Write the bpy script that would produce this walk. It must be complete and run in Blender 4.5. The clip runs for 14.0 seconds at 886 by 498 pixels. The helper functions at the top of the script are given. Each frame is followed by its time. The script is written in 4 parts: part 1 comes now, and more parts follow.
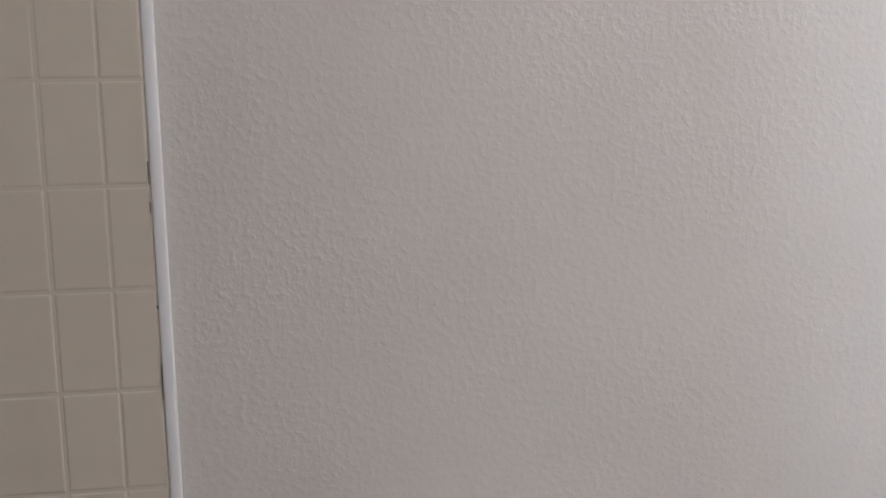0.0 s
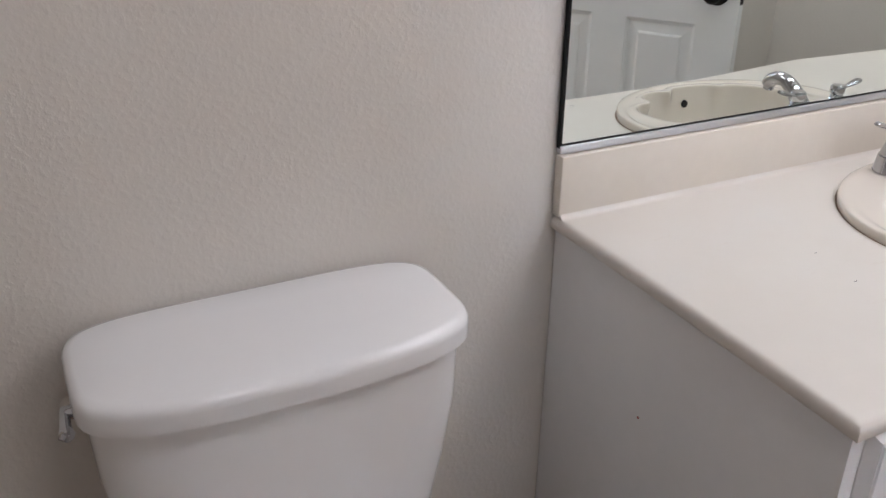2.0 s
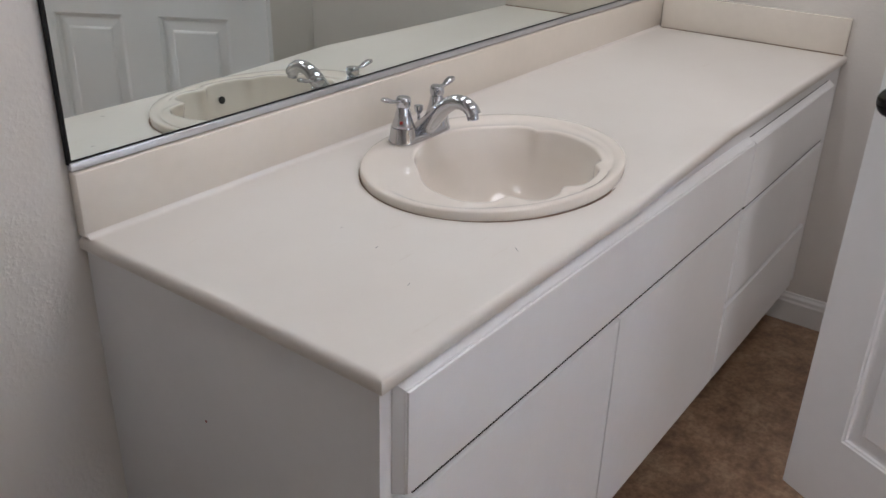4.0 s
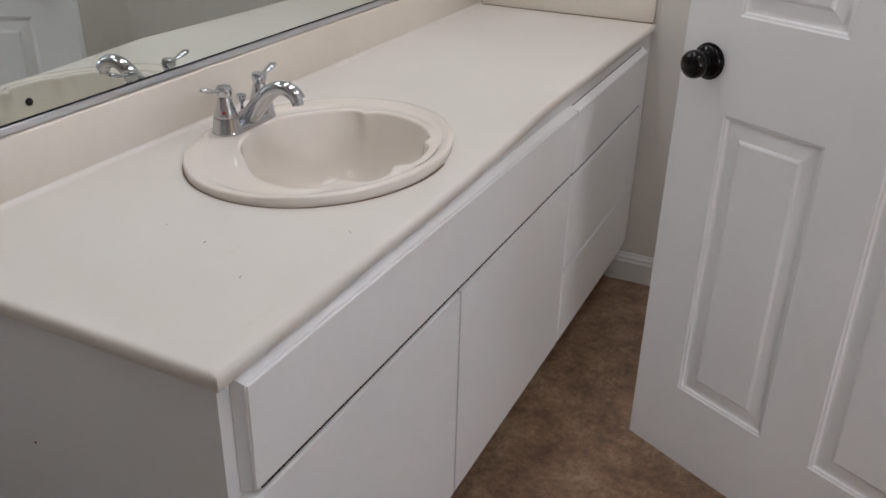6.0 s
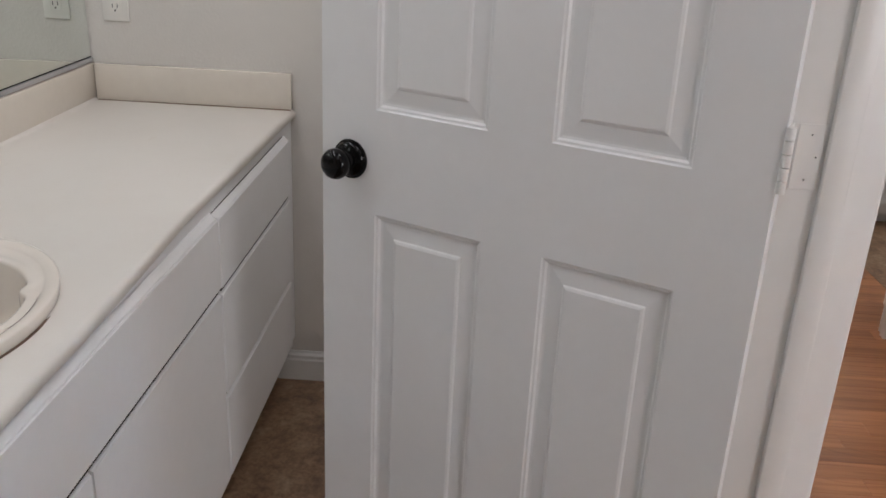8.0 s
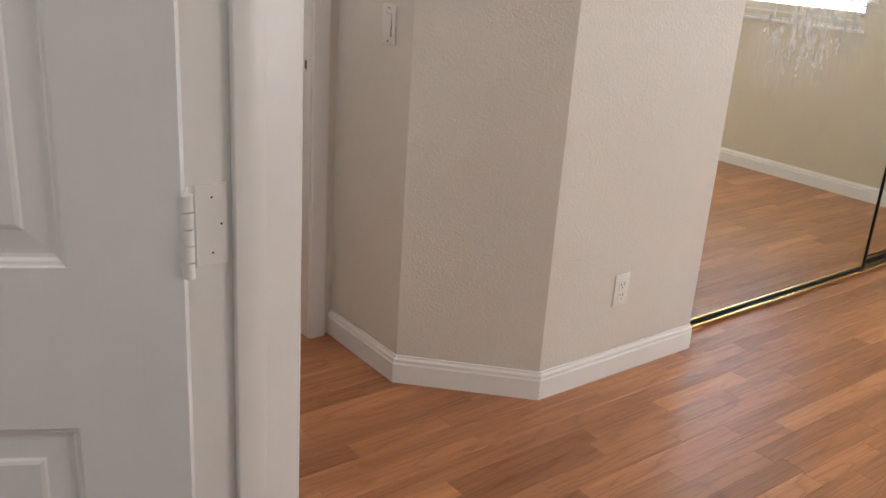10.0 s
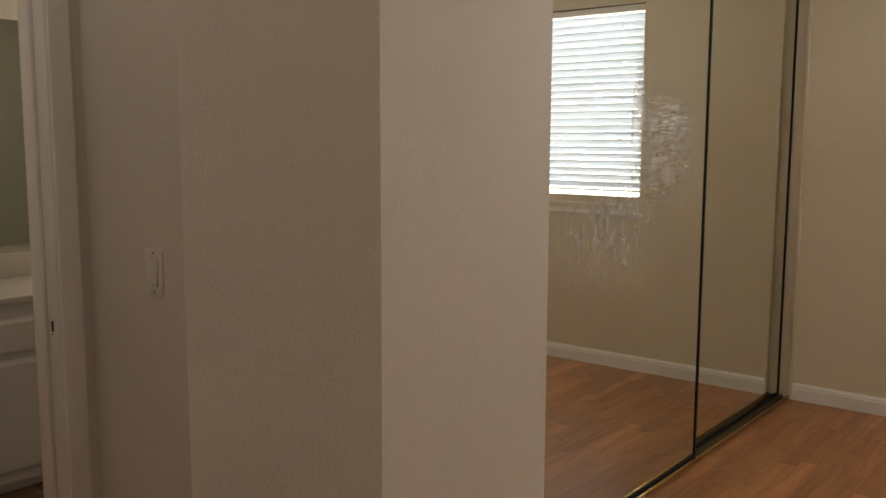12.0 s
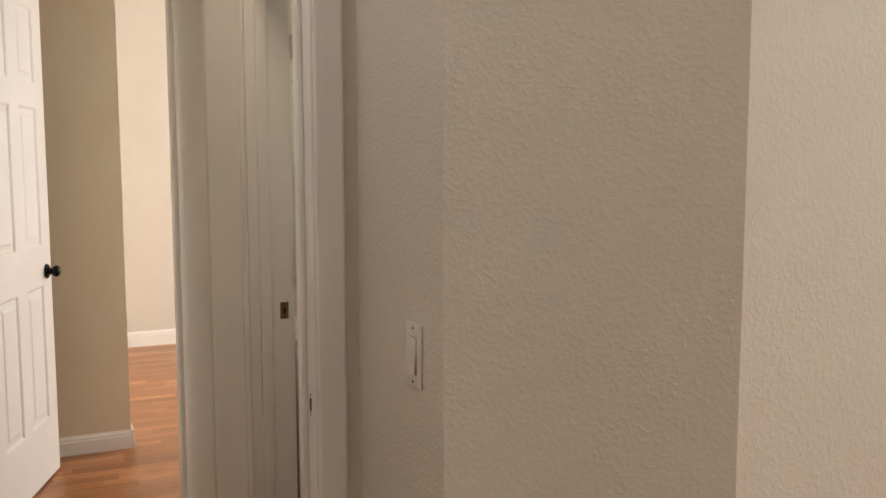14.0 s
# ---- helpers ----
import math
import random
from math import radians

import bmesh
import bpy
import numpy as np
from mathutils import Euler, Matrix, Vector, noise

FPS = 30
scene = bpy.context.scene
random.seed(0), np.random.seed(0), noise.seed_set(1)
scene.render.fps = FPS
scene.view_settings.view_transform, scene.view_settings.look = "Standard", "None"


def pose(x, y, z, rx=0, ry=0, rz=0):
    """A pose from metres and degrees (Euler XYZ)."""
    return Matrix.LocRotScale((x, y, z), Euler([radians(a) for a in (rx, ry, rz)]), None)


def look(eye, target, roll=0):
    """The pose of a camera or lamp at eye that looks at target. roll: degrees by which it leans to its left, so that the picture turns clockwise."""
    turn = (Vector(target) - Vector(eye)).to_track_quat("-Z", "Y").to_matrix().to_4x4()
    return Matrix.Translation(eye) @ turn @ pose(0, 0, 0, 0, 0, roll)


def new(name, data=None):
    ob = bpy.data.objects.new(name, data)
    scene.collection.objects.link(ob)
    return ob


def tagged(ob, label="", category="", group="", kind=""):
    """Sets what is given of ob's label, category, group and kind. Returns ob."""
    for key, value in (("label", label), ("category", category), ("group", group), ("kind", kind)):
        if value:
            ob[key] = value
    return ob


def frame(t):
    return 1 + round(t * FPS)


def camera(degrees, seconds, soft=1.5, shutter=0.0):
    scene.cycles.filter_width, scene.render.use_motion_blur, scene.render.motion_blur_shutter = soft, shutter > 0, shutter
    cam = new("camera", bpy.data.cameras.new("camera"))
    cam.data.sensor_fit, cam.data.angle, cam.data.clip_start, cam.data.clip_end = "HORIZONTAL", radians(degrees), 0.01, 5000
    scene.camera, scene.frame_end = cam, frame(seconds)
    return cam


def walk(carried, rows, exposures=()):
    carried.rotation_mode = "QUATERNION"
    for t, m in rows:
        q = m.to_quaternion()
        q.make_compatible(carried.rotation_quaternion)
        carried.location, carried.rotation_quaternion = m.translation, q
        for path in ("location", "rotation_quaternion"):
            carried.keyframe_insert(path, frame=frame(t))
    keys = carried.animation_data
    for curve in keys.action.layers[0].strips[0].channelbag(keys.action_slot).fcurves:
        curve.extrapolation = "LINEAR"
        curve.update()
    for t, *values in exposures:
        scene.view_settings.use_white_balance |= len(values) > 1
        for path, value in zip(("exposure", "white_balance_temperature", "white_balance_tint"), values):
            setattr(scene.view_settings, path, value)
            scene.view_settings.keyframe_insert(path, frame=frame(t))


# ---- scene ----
LENS = 53.4
cam = camera(LENS, 14.0, soft=1.6)
PATH = [
    (0.0, pose(-0.718, -0.964, 1.446, 83.19, 1.33, -7.51)),
    (0.5, pose(-0.738, -1.007, 1.431, 75.33, 0.81, -11.35)),
    (1.0, pose(-0.737, -0.979, 1.412, 69.28, 0.16, -17.40)),
    (1.5, pose(-0.727, -0.989, 1.391, 65.75, 0.27, -20.75)),
    (2.0, pose(-0.701, -1.006, 1.372, 63.86, -0.70, -26.97)),
    (2.5, pose(-0.670, -1.028, 1.368, 63.06, -1.45, -34.93)),
    (3.0, pose(-0.648, -1.053, 1.377, 63.14, -1.63, -42.48)),
    (3.5, pose(-0.633, -1.070, 1.381, 63.80, -1.59, -48.70)),
    (4.0, pose(-0.614, -1.082, 1.382, 64.04, -1.56, -53.60)),
    (4.2, pose(-0.606, -1.088, 1.380, 64.18, -1.57, -55.42)),
    (6.5, pose(-0.595, -1.106, 1.374, 63.73, -1.39, -65.72)),
    (7.0, pose(-0.576, -1.103, 1.385, 64.87, -1.78, -68.22)),
    (7.5, pose(-0.495, -1.092, 1.390, 66.67, -2.06, -75.50)),
    (8.0, pose(-0.368, -1.083, 1.382, 68.40, -2.51, -86.62)),
    (8.5, pose(-0.262, -1.109, 1.392, 69.70, -3.13, -96.74)),
    (9.0, pose(-0.212, -1.108, 1.388, 68.85, -3.31, -102.76)),
    (9.2, pose(-0.184, -1.107, 1.389, 68.53, -3.83, -107.74)),
    (11.3, pose(0.151, -1.332, 1.419, 76.95, 0.13, -143.98)),
    (11.5, pose(0.179, -1.351, 1.434, 78.78, 0.16, -144.03)),
    (12.0, pose(0.280, -1.434, 1.448, 82.96, -0.19, -141.06)),
    (12.5, pose(0.415, -1.571, 1.465, 84.86, 0.62, -137.90)),
    (13.0, pose(0.523, -1.737, 1.455, 85.12, 1.00, -131.87)),
    (13.5, pose(0.620, -1.959, 1.474, 84.68, 0.13, -121.87)),
    (14.0, pose(0.748, -2.051, 1.469, 84.22, 0.07, -114.76)),
]
EXPOSURES = [(0.0, 0.40, 5980, 15), (1.5, 0.50, 6180, 17), (3.0, 0.04, 6130, 14), (4.2, 0.05, 6130, 15), (7.0, 0.05, 6170, 13), (8.2, -0.08, 6200, 13), (9.2, -0.12, 6380, 13), (11.3, -0.80, 7850, 14), (12.3, -1.72, 8950, 18), (13.2, -1.56, 8600, 17), (14.0, -0.55, 7900, 14)]
walk(cam, PATH, EXPOSURES)

# ---------------------------------------------------------------- light
world = bpy.data.worlds.new("sky")
scene.world = world
world.use_nodes = True
wn = world.node_tree.nodes
sky = wn.new("ShaderNodeTexSky")
sky.sky_type = "NISHITA"
sky.sun_disc = False
sky.sun_elevation = radians(78)
sky.sun_rotation = radians(166)
wn["Background"].inputs[1].default_value = 0.12
world.node_tree.links.new(sky.outputs[0], wn["Background"].inputs[0])

sun = new("sun", bpy.data.lights.new("sun", "SUN"))
sun.data.energy, sun.data.angle, sun.data.color = 3.0, radians(0.6), (1.0, 0.95, 0.88)
sun.matrix_world = look((1, -4, 20), (0, 0, 0))


def area_light(name, eye, target, w, h, power, colour=(1, 1, 1)):
    lamp = new(name, bpy.data.lights.new(name, "AREA"))
    lamp.data.shape, lamp.data.size, lamp.data.size_y = "RECTANGLE", w, h
    lamp.data.energy, lamp.data.color = power, colour
    lamp.matrix_world = look(eye, target)
    return lamp


# daylight; of its windows only the bedroom's south one is in view
area_light("bedroom_west_daylight", (-2.36, -4.30, 1.45), (5, -3.9, 1.3), 1.65, 1.45, 52, (1.0, 0.975, 0.94))
area_light("bedroom_south_daylight", (0.25, -6.62, 1.65), (0.25, 5, 1.3), 1.3, 1.25, 390, (0.78, 0.90, 1.0))
area_light("living_north_daylight", (6.3, 2.05, 1.7), (5.6, -6, 0.9), 2.6, 1.8, 295, (0.88, 0.94, 1.0))
# assumed daylight for the hall door; no window is built in this wall
area_light("living_south_daylight", (6.2, -5.9, 1.6), (5.6, 5, 1.2), 2.4, 1.6, 170, (0.88, 0.94, 1.0))
# unseen fill added to lift the entry walls; no fixture is known here
area_light("entry_fill_light", (2.20, -2.00, 2.54), (2.20, -2.00, 0), 0.35, 0.35, 4.2, (0.90, 0.92, 1.0))
# unseen fill placed to brighten the turned wall by the hall bathroom door
area_light("hall_fill_light", (2.95, -2.42, 2.54), (2.95, -2.42, 0), 0.3, 0.3, 5.2, (1.0, 0.91, 0.82))
# vanity light, out of view above the mirror
area_light("vanity_light_box", (0.95, -0.30, 2.36), (0.95, -0.40, 0), 1.3, 0.14, 5.4, (0.99, 0.99, 1.0))
# added fill aimed at the cabinet fronts; no such ceiling lamp in view
area_light("bathroom_fill_light", (0.95, -1.32, 2.52), (0.95, -0.60, 0.2), 1.0, 0.4, 11.5, (1.0, 0.98, 0.96))
# weak extra fill for the vanity's end panel and toilet wall, not a fixture
area_light("shower_side_fill", (-0.35, -1.10, 2.54), (-0.1, -1.0, 0), 0.5, 0.4, 2.6, (1.0, 0.98, 0.96))
# light made up to brighten the hall bathroom; its real source is unknown
area_light("hall_bath_fill", (3.7, -3.7, 2.5), (3.7, -3.7, 0.9), 0.4, 0.4, 12, (1.0, 0.98, 0.92))


# ---------------------------------------------------------------- materials
def material(name, colour, rough=0.5, metal=0.0):
    m = bpy.data.materials.new(name)
    m.use_nodes = True
    b = m.node_tree.nodes["Principled BSDF"]
    b.inputs["Base Color"].default_value = (*colour, 1)
    b.inputs["Roughness"].default_value = rough
    b.inputs["Metallic"].default_value = metal
    return m


def node(m, kind, **kw):
    n = m.node_tree.nodes.new(kind)
    for k, v in kw.items():
        n.inputs[k.replace("_", " ")].default_value = v
    return n


def link(m, a, b):
    m.node_tree.links.new(a, b)


def coords(m, scale=(1, 1, 1), rot=(0, 0, 0), random_offset=False):
    tc = node(m, "ShaderNodeTexCoord")
    mp = node(m, "ShaderNodeMapping")
    mp.inputs["Scale"].default_value = scale
    mp.inputs["Rotation"].default_value = rot
    link(m, tc.outputs["Object"], mp.inputs["Vector"])
    if random_offset:
        oi = node(m, "ShaderNodeObjectInfo")
        mul = node(m, "ShaderNodeVectorMath")
        mul.operation = "SCALE"
        comb = node(m, "ShaderNodeCombineXYZ")
        link(m, oi.outputs["Random"], comb.inputs[0])
        link(m, oi.outputs["Random"], comb.inputs[1])
        link(m, oi.outputs["Random"], comb.inputs[2])
        link(m, comb.outputs[0], mul.inputs[0])
        mul.inputs["Scale"].default_value = 37.0
        link(m, mul.outputs[0], mp.inputs["Location"])
    return mp.outputs[0]


def ramp(m, src, stops):
    r = node(m, "ShaderNodeValToRGB")
    els = r.color_ramp.elements
    while len(els) > 1:
        els.remove(els[-1])
    els[0].position, els[0].color = stops[0][0], (*stops[0][1], 1)
    for p, c in stops[1:]:
        e = els.new(p)
        e.color = (*c, 1)
    link(m, src, r.inputs[0])
    return r.outputs[0]


def noise_tex(m, vec, scale, detail=4.0, rough=0.55):
    n = node(m, "ShaderNodeTexNoise", Scale=scale, Detail=detail, Roughness=rough)
    link(m, vec, n.inputs["Vector"])
    return n.outputs["Fac"]


def bump(m, height, strength, distance):
    b = node(m, "ShaderNodeBump", Strength=strength, Distance=distance)
    link(m, height, b.inputs["Height"])
    link(m, b.outputs[0], m.node_tree.nodes["Principled BSDF"].inputs["Normal"])
    return b


def grime(m, vec, colour, amount=0.06, scale=2.2):
    """Two scales of slight unevenness in a painted or moulded surface."""
    f = noise_tex(m, vec, scale, 5)
    lo = tuple(c * (1 - amount) for c in colour)
    hi = tuple(min(1, c * (1 + amount * 0.6)) for c in colour)
    big = ramp(m, f, [(0.35, lo), (0.65, hi)])
    small = noise_tex(m, vec, scale * 22, 3)
    mix = node(m, "ShaderNodeMix")
    mix.data_type, mix.blend_type = "RGBA", "MULTIPLY"
    mix.inputs["Factor"].default_value = 1.0
    link(m, big, mix.inputs["A"])
    link(m, ramp(m, small, [(0.3, (1 - amount * 0.5,) * 3), (0.7, (1, 1, 1))]), mix.inputs["B"])
    link(m, mix.outputs["Result"], m.node_tree.nodes["Principled BSDF"].inputs["Base Color"])


def wall_paint(name, colour, texture=1.0, lumps=140):
    m = material(name, colour, 0.62)
    v = coords(m)
    grime(m, v, colour, 0.035, 1.3)
    a = noise_tex(m, v, lumps, 2.5, 0.5)
    r = ramp(m, a, [(0.44, (0, 0, 0)), (0.76, (1, 1, 1))])
    b = noise_tex(m, v, 330, 2.0)
    add = node(m, "ShaderNodeMath")
    add.operation = "MULTIPLY_ADD"
    link(m, b, add.inputs[0])
    add.inputs[1].default_value = 0.18
    link(m, r, add.inputs[2])
    bump(m, add.outputs[0], 0.42 * texture, 0.0014)
    return m


def satin(name, colour, rough=0.35, amount=0.04, relief=0.0004, scale=60):
    m = material(name, colour, rough)
    v = coords(m)
    grime(m, v, colour, amount)
    bump(m, noise_tex(m, v, scale, 3), 0.35, relief)
    return m


def plank_material(name, joined):
    m = material(name, (0.4, 0.2, 0.1), 0.32)
    pick = node(m, "ShaderNodeNewGeometry").outputs["Random Per Island"] if joined else node(m, "ShaderNodeObjectInfo").outputs["Random"]
    shift = node(m, "ShaderNodeVectorMath")
    shift.operation = "MULTIPLY_ADD"
    link(m, pick, shift.inputs[0])
    shift.inputs[1].default_value = (37, 53, 11)
    link(m, node(m, "ShaderNodeTexCoord").outputs["Object"], shift.inputs[2])
    v = shift.outputs[0]
    mp = node(m, "ShaderNodeMapping")
    mp.inputs["Scale"].default_value = (13, 0.9, 1)
    link(m, v, mp.inputs["Vector"])
    n = node(m, "ShaderNodeTexNoise", Scale=1.0, Detail=5.0, Roughness=0.6, Distortion=0.8)
    link(m, mp.outputs[0], n.inputs["Vector"])
    mp2 = node(m, "ShaderNodeMapping")
    mp2.inputs["Scale"].default_value = (90, 2.0, 1)
    link(m, v, mp2.inputs["Vector"])
    n2 = node(m, "ShaderNodeTexNoise", Scale=1.0, Detail=3.0, Roughness=0.7)
    link(m, mp2.outputs[0], n2.inputs["Vector"])
    base = ramp(m, n.outputs["Fac"], [(0.36, (0.325, 0.130, 0.052)), (0.50, (0.385, 0.160, 0.066)), (0.64, (0.45, 0.198, 0.084))])
    tone = ramp(m, pick, [(0.0, (0.72, 0.67, 0.63)), (0.14, (0.88, 0.86, 0.84)), (0.7, (1.0, 1.0, 1.0)), (1.0, (1.30, 1.36, 1.42))])
    a = node(m, "ShaderNodeMix")
    a.data_type, a.blend_type = "RGBA", "MULTIPLY"
    a.inputs["Factor"].default_value = 1.0
    link(m, base, a.inputs["A"])
    link(m, tone, a.inputs["B"])
    b = node(m, "ShaderNodeMix")
    b.data_type, b.blend_type = "RGBA", "MULTIPLY"
    b.inputs["Factor"].default_value = 1.0
    link(m, a.outputs["Result"], b.inputs["A"])
    link(m, ramp(m, n2.outputs["Fac"], [(0.33, (0.74, 0.68, 0.63)), (0.42, (0.90, 0.87, 0.85)), (0.52, (1.02, 1.02, 1.02))]), b.inputs["B"])
    # arched growth rings drawn out along the strip
    mp3 = node(m, "ShaderNodeMapping")
    mp3.inputs["Scale"].default_value = (7.5, 0.75, 1)
    link(m, v, mp3.inputs["Vector"])
    field = node(m, "ShaderNodeTexNoise", Scale=1.0, Detail=1.5, Roughness=0.45, Distortion=0.4)
    link(m, mp3.outputs[0], field.inputs["Vector"])
    rings = node(m, "ShaderNodeMath")
    rings.operation = "MULTIPLY"
    link(m, field.outputs["Fac"], rings.inputs[0])
    rings.inputs[1].default_value = 12.0
    saw = node(m, "ShaderNodeMath")
    saw.operation = "PINGPONG"
    link(m, rings.outputs[0], saw.inputs[0])
    saw.inputs[1].default_value = 0.5
    c = node(m, "ShaderNodeMix")
    c.data_type, c.blend_type = "RGBA", "MULTIPLY"
    c.inputs["Factor"].default_value = 0.75
    link(m, b.outputs["Result"], c.inputs["A"])
    link(m, ramp(m, saw.outputs[0], [(0.0, (0.74, 0.68, 0.62)), (0.07, (0.90, 0.87, 0.84)), (0.16, (1.02, 1.02, 1.02))]), c.inputs["B"])
    link(m, c.outputs["Result"], m.node_tree.nodes["Principled BSDF"].inputs["Base Color"])
    bump(m, n2.outputs["Fac"], 0.15, 0.0003)
    return m


WALL = wall_paint("wall_paint_warm_white", (0.69, 0.65, 0.59), 1.25, 120)
WALL_BATH = wall_paint("wall_paint_bathroom", (0.71, 0.672, 0.625), 0.65, 120)
WALL_CREAM = wall_paint("wall_paint_cream", (0.68, 0.60, 0.47))
CEILING = wall_paint("ceiling_paint", (0.78, 0.77, 0.74), 1.6)
TRIM = satin("trim_gloss_white", (0.80, 0.79, 0.77), 0.34, 0.03, 0.0003)
DOOR_PAINT = satin("door_paint", (0.79, 0.785, 0.785), 0.38, 0.03, 0.0005, 90)
_grain = node(DOOR_PAINT, "ShaderNodeMapping")
_grain.inputs["Scale"].default_value = (170, 170, 5)
link(DOOR_PAINT, node(DOOR_PAINT, "ShaderNodeTexCoord").outputs["Object"], _grain.inputs["Vector"])
bump(DOOR_PAINT, noise_tex(DOOR_PAINT, _grain.outputs[0], 1.0, 4, 0.6), 0.22, 0.0006)
CABINET = satin("cabinet_paint", (0.82, 0.815, 0.815), 0.36, 0.03, 0.0004, 40)
CERAMIC = satin("white_vitreous_china", (0.83, 0.83, 0.84), 0.07, 0.01, 0.0002, 6)
BONE = satin("bone_porcelain", (0.75, 0.685, 0.61), 0.05, 0.015, 0.0002, 6)
MARBLE = material("cream_laminate", (0.74, 0.69, 0.63), 0.24)
UPSTAND = satin("cream_splashback", (0.745, 0.680, 0.595), 0.17, 0.05, 0.0002, 9)
BRONZE = satin("oil_rubbed_bronze", (0.004, 0.0035, 0.0035), 0.08, 0.1, 0.0001)
BRONZE.node_tree.nodes["Principled BSDF"].inputs["Metallic"].default_value = 0.0
BRONZE.node_tree.nodes["Principled BSDF"].inputs["Specular IOR Level"].default_value = 0.22
CHROME = material("chrome", (0.56, 0.57, 0.60), 0.05, 1.0)
bump(CHROME, noise_tex(CHROME, coords(CHROME), 14, 1), 0.03, 0.0003)
STEEL = satin("mirror_channel", (0.62, 0.63, 0.66), 0.32, 0.06, 0.0002)
STEEL.node_tree.nodes["Principled BSDF"].inputs["Metallic"].default_value = 0.8
BLACK = satin("black_edge", (0.008, 0.008, 0.008), 0.55, 0.2)
BLACK.node_tree.nodes["Principled BSDF"].inputs["Specular IOR Level"].default_value = 0.2
BRASS = satin("worn_brass", (0.72, 0.52, 0.24), 0.22, 0.15)
BRASS.node_tree.nodes["Principled BSDF"].inputs["Metallic"].default_value = 1.0
DARK_BRASS = satin("tarnished_brass", (0.20, 0.14, 0.08), 0.35, 0.3)
DARK_BRASS.node_tree.nodes["Principled BSDF"].inputs["Metallic"].default_value = 0.8
SWITCH = satin("greyed_plastic", (0.72, 0.69, 0.655), 0.35, 0.03)
PLASTIC = satin("ivory_plastic", (0.80, 0.77, 0.72), 0.3, 0.02)
STAIN = satin("brown_wear", (0.26, 0.17, 0.11), 0.6, 0.3)
RED = material("red_mark", (0.30, 0.02, 0.02), 0.3)
# near-black that puts the shade inside gaps and holes into the colour
DARK = satin("shadow_gap", (0.03, 0.028, 0.026), 0.8, 0.2)
TILE = satin("cream_tile", (0.68, 0.62, 0.52), 0.16, 0.035, 0.0005, 18)
GROUT = satin("cream_grout", (0.64, 0.585, 0.49), 0.5, 0.03, 0.0003, 300)
CAULK = satin("white_caulk", (0.84, 0.84, 0.84), 0.4, 0.02)
SLAT = satin("blind_slat", (0.77, 0.81, 0.865), 0.4, 0.02)
def translucent(m, colour, amount):
    t = node(m, "ShaderNodeBsdfTranslucent")
    t.inputs["Color"].default_value = (*colour, 1)
    mix = node(m, "ShaderNodeMixShader", Fac=amount)
    link(m, m.node_tree.nodes["Principled BSDF"].outputs[0], mix.inputs[1])
    link(m, t.outputs[0], mix.inputs[2])
    link(m, mix.outputs[0], m.node_tree.nodes["Material Output"].inputs["Surface"])


translucent(SLAT, (0.76, 0.82, 0.89), 0.31)
PLANK = plank_material("oak_laminate", False)
PLANK_SHEET = plank_material("oak_laminate_sheet", True)


def marble_look():
    m = MARBLE
    v = coords(m)
    f = noise_tex(m, v, 3.0, 7, 0.6)
    base = ramp(m, f, [(0.3, (0.685, 0.637, 0.582)), (0.52, (0.712, 0.670, 0.618)), (0.75, (0.73, 0.695, 0.645))])
    # faint scuffs
    mp = node(m, "ShaderNodeMapping")
    mp.inputs["Scale"].default_value = (5, 34, 5)
    mp.inputs["Rotation"].default_value = (0, 0, 0.5)
    link(m, v, mp.inputs["Vector"])
    s = noise_tex(m, mp.outputs[0], 1.0, 8, 0.75)
    mix = node(m, "ShaderNodeMix")
    mix.data_type, mix.blend_type = "RGBA", "MULTIPLY"
    mix.inputs["Factor"].default_value = 1.0
    link(m, base, mix.inputs["A"])
    link(m, ramp(m, s, [(0.29, (0.88, 0.84, 0.80)), (0.38, (1, 1, 1))]), mix.inputs["B"])
    link(m, mix.outputs["Result"], m.node_tree.nodes["Principled BSDF"].inputs["Base Color"])
    link(m, ramp(m, f, [(0.3, (0.33,) * 3), (0.7, (0.40,) * 3)]), m.node_tree.nodes["Principled BSDF"].inputs["Roughness"])


marble_look()


def vinyl_material():
    m = material("brown_mottled_vinyl", (0.15, 0.1, 0.07), 0.42)
    v = coords(m)
    f = noise_tex(m, v, 9, 8, 0.68)
    f2 = noise_tex(m, v, 55, 5, 0.7)
    a = ramp(m, f, [(0.34, (0.150, 0.086, 0.052)), (0.5, (0.258, 0.160, 0.097)), (0.66, (0.37, 0.264, 0.170))])
    mix = node(m, "ShaderNodeMix")
    mix.data_type, mix.blend_type = "RGBA", "MULTIPLY"
    mix.inputs["Factor"].default_value = 1.0
    link(m, a, mix.inputs["A"])
    link(m, ramp(m, f2, [(0.35, (0.66, 0.62, 0.58)), (0.62, (1.12, 1.12, 1.12))]), mix.inputs["B"])
    link(m, mix.outputs["Result"], m.node_tree.nodes["Principled BSDF"].inputs["Base Color"])
    bump(m, f2, 0.3, 0.0006)
    return m


VINYL = vinyl_material()


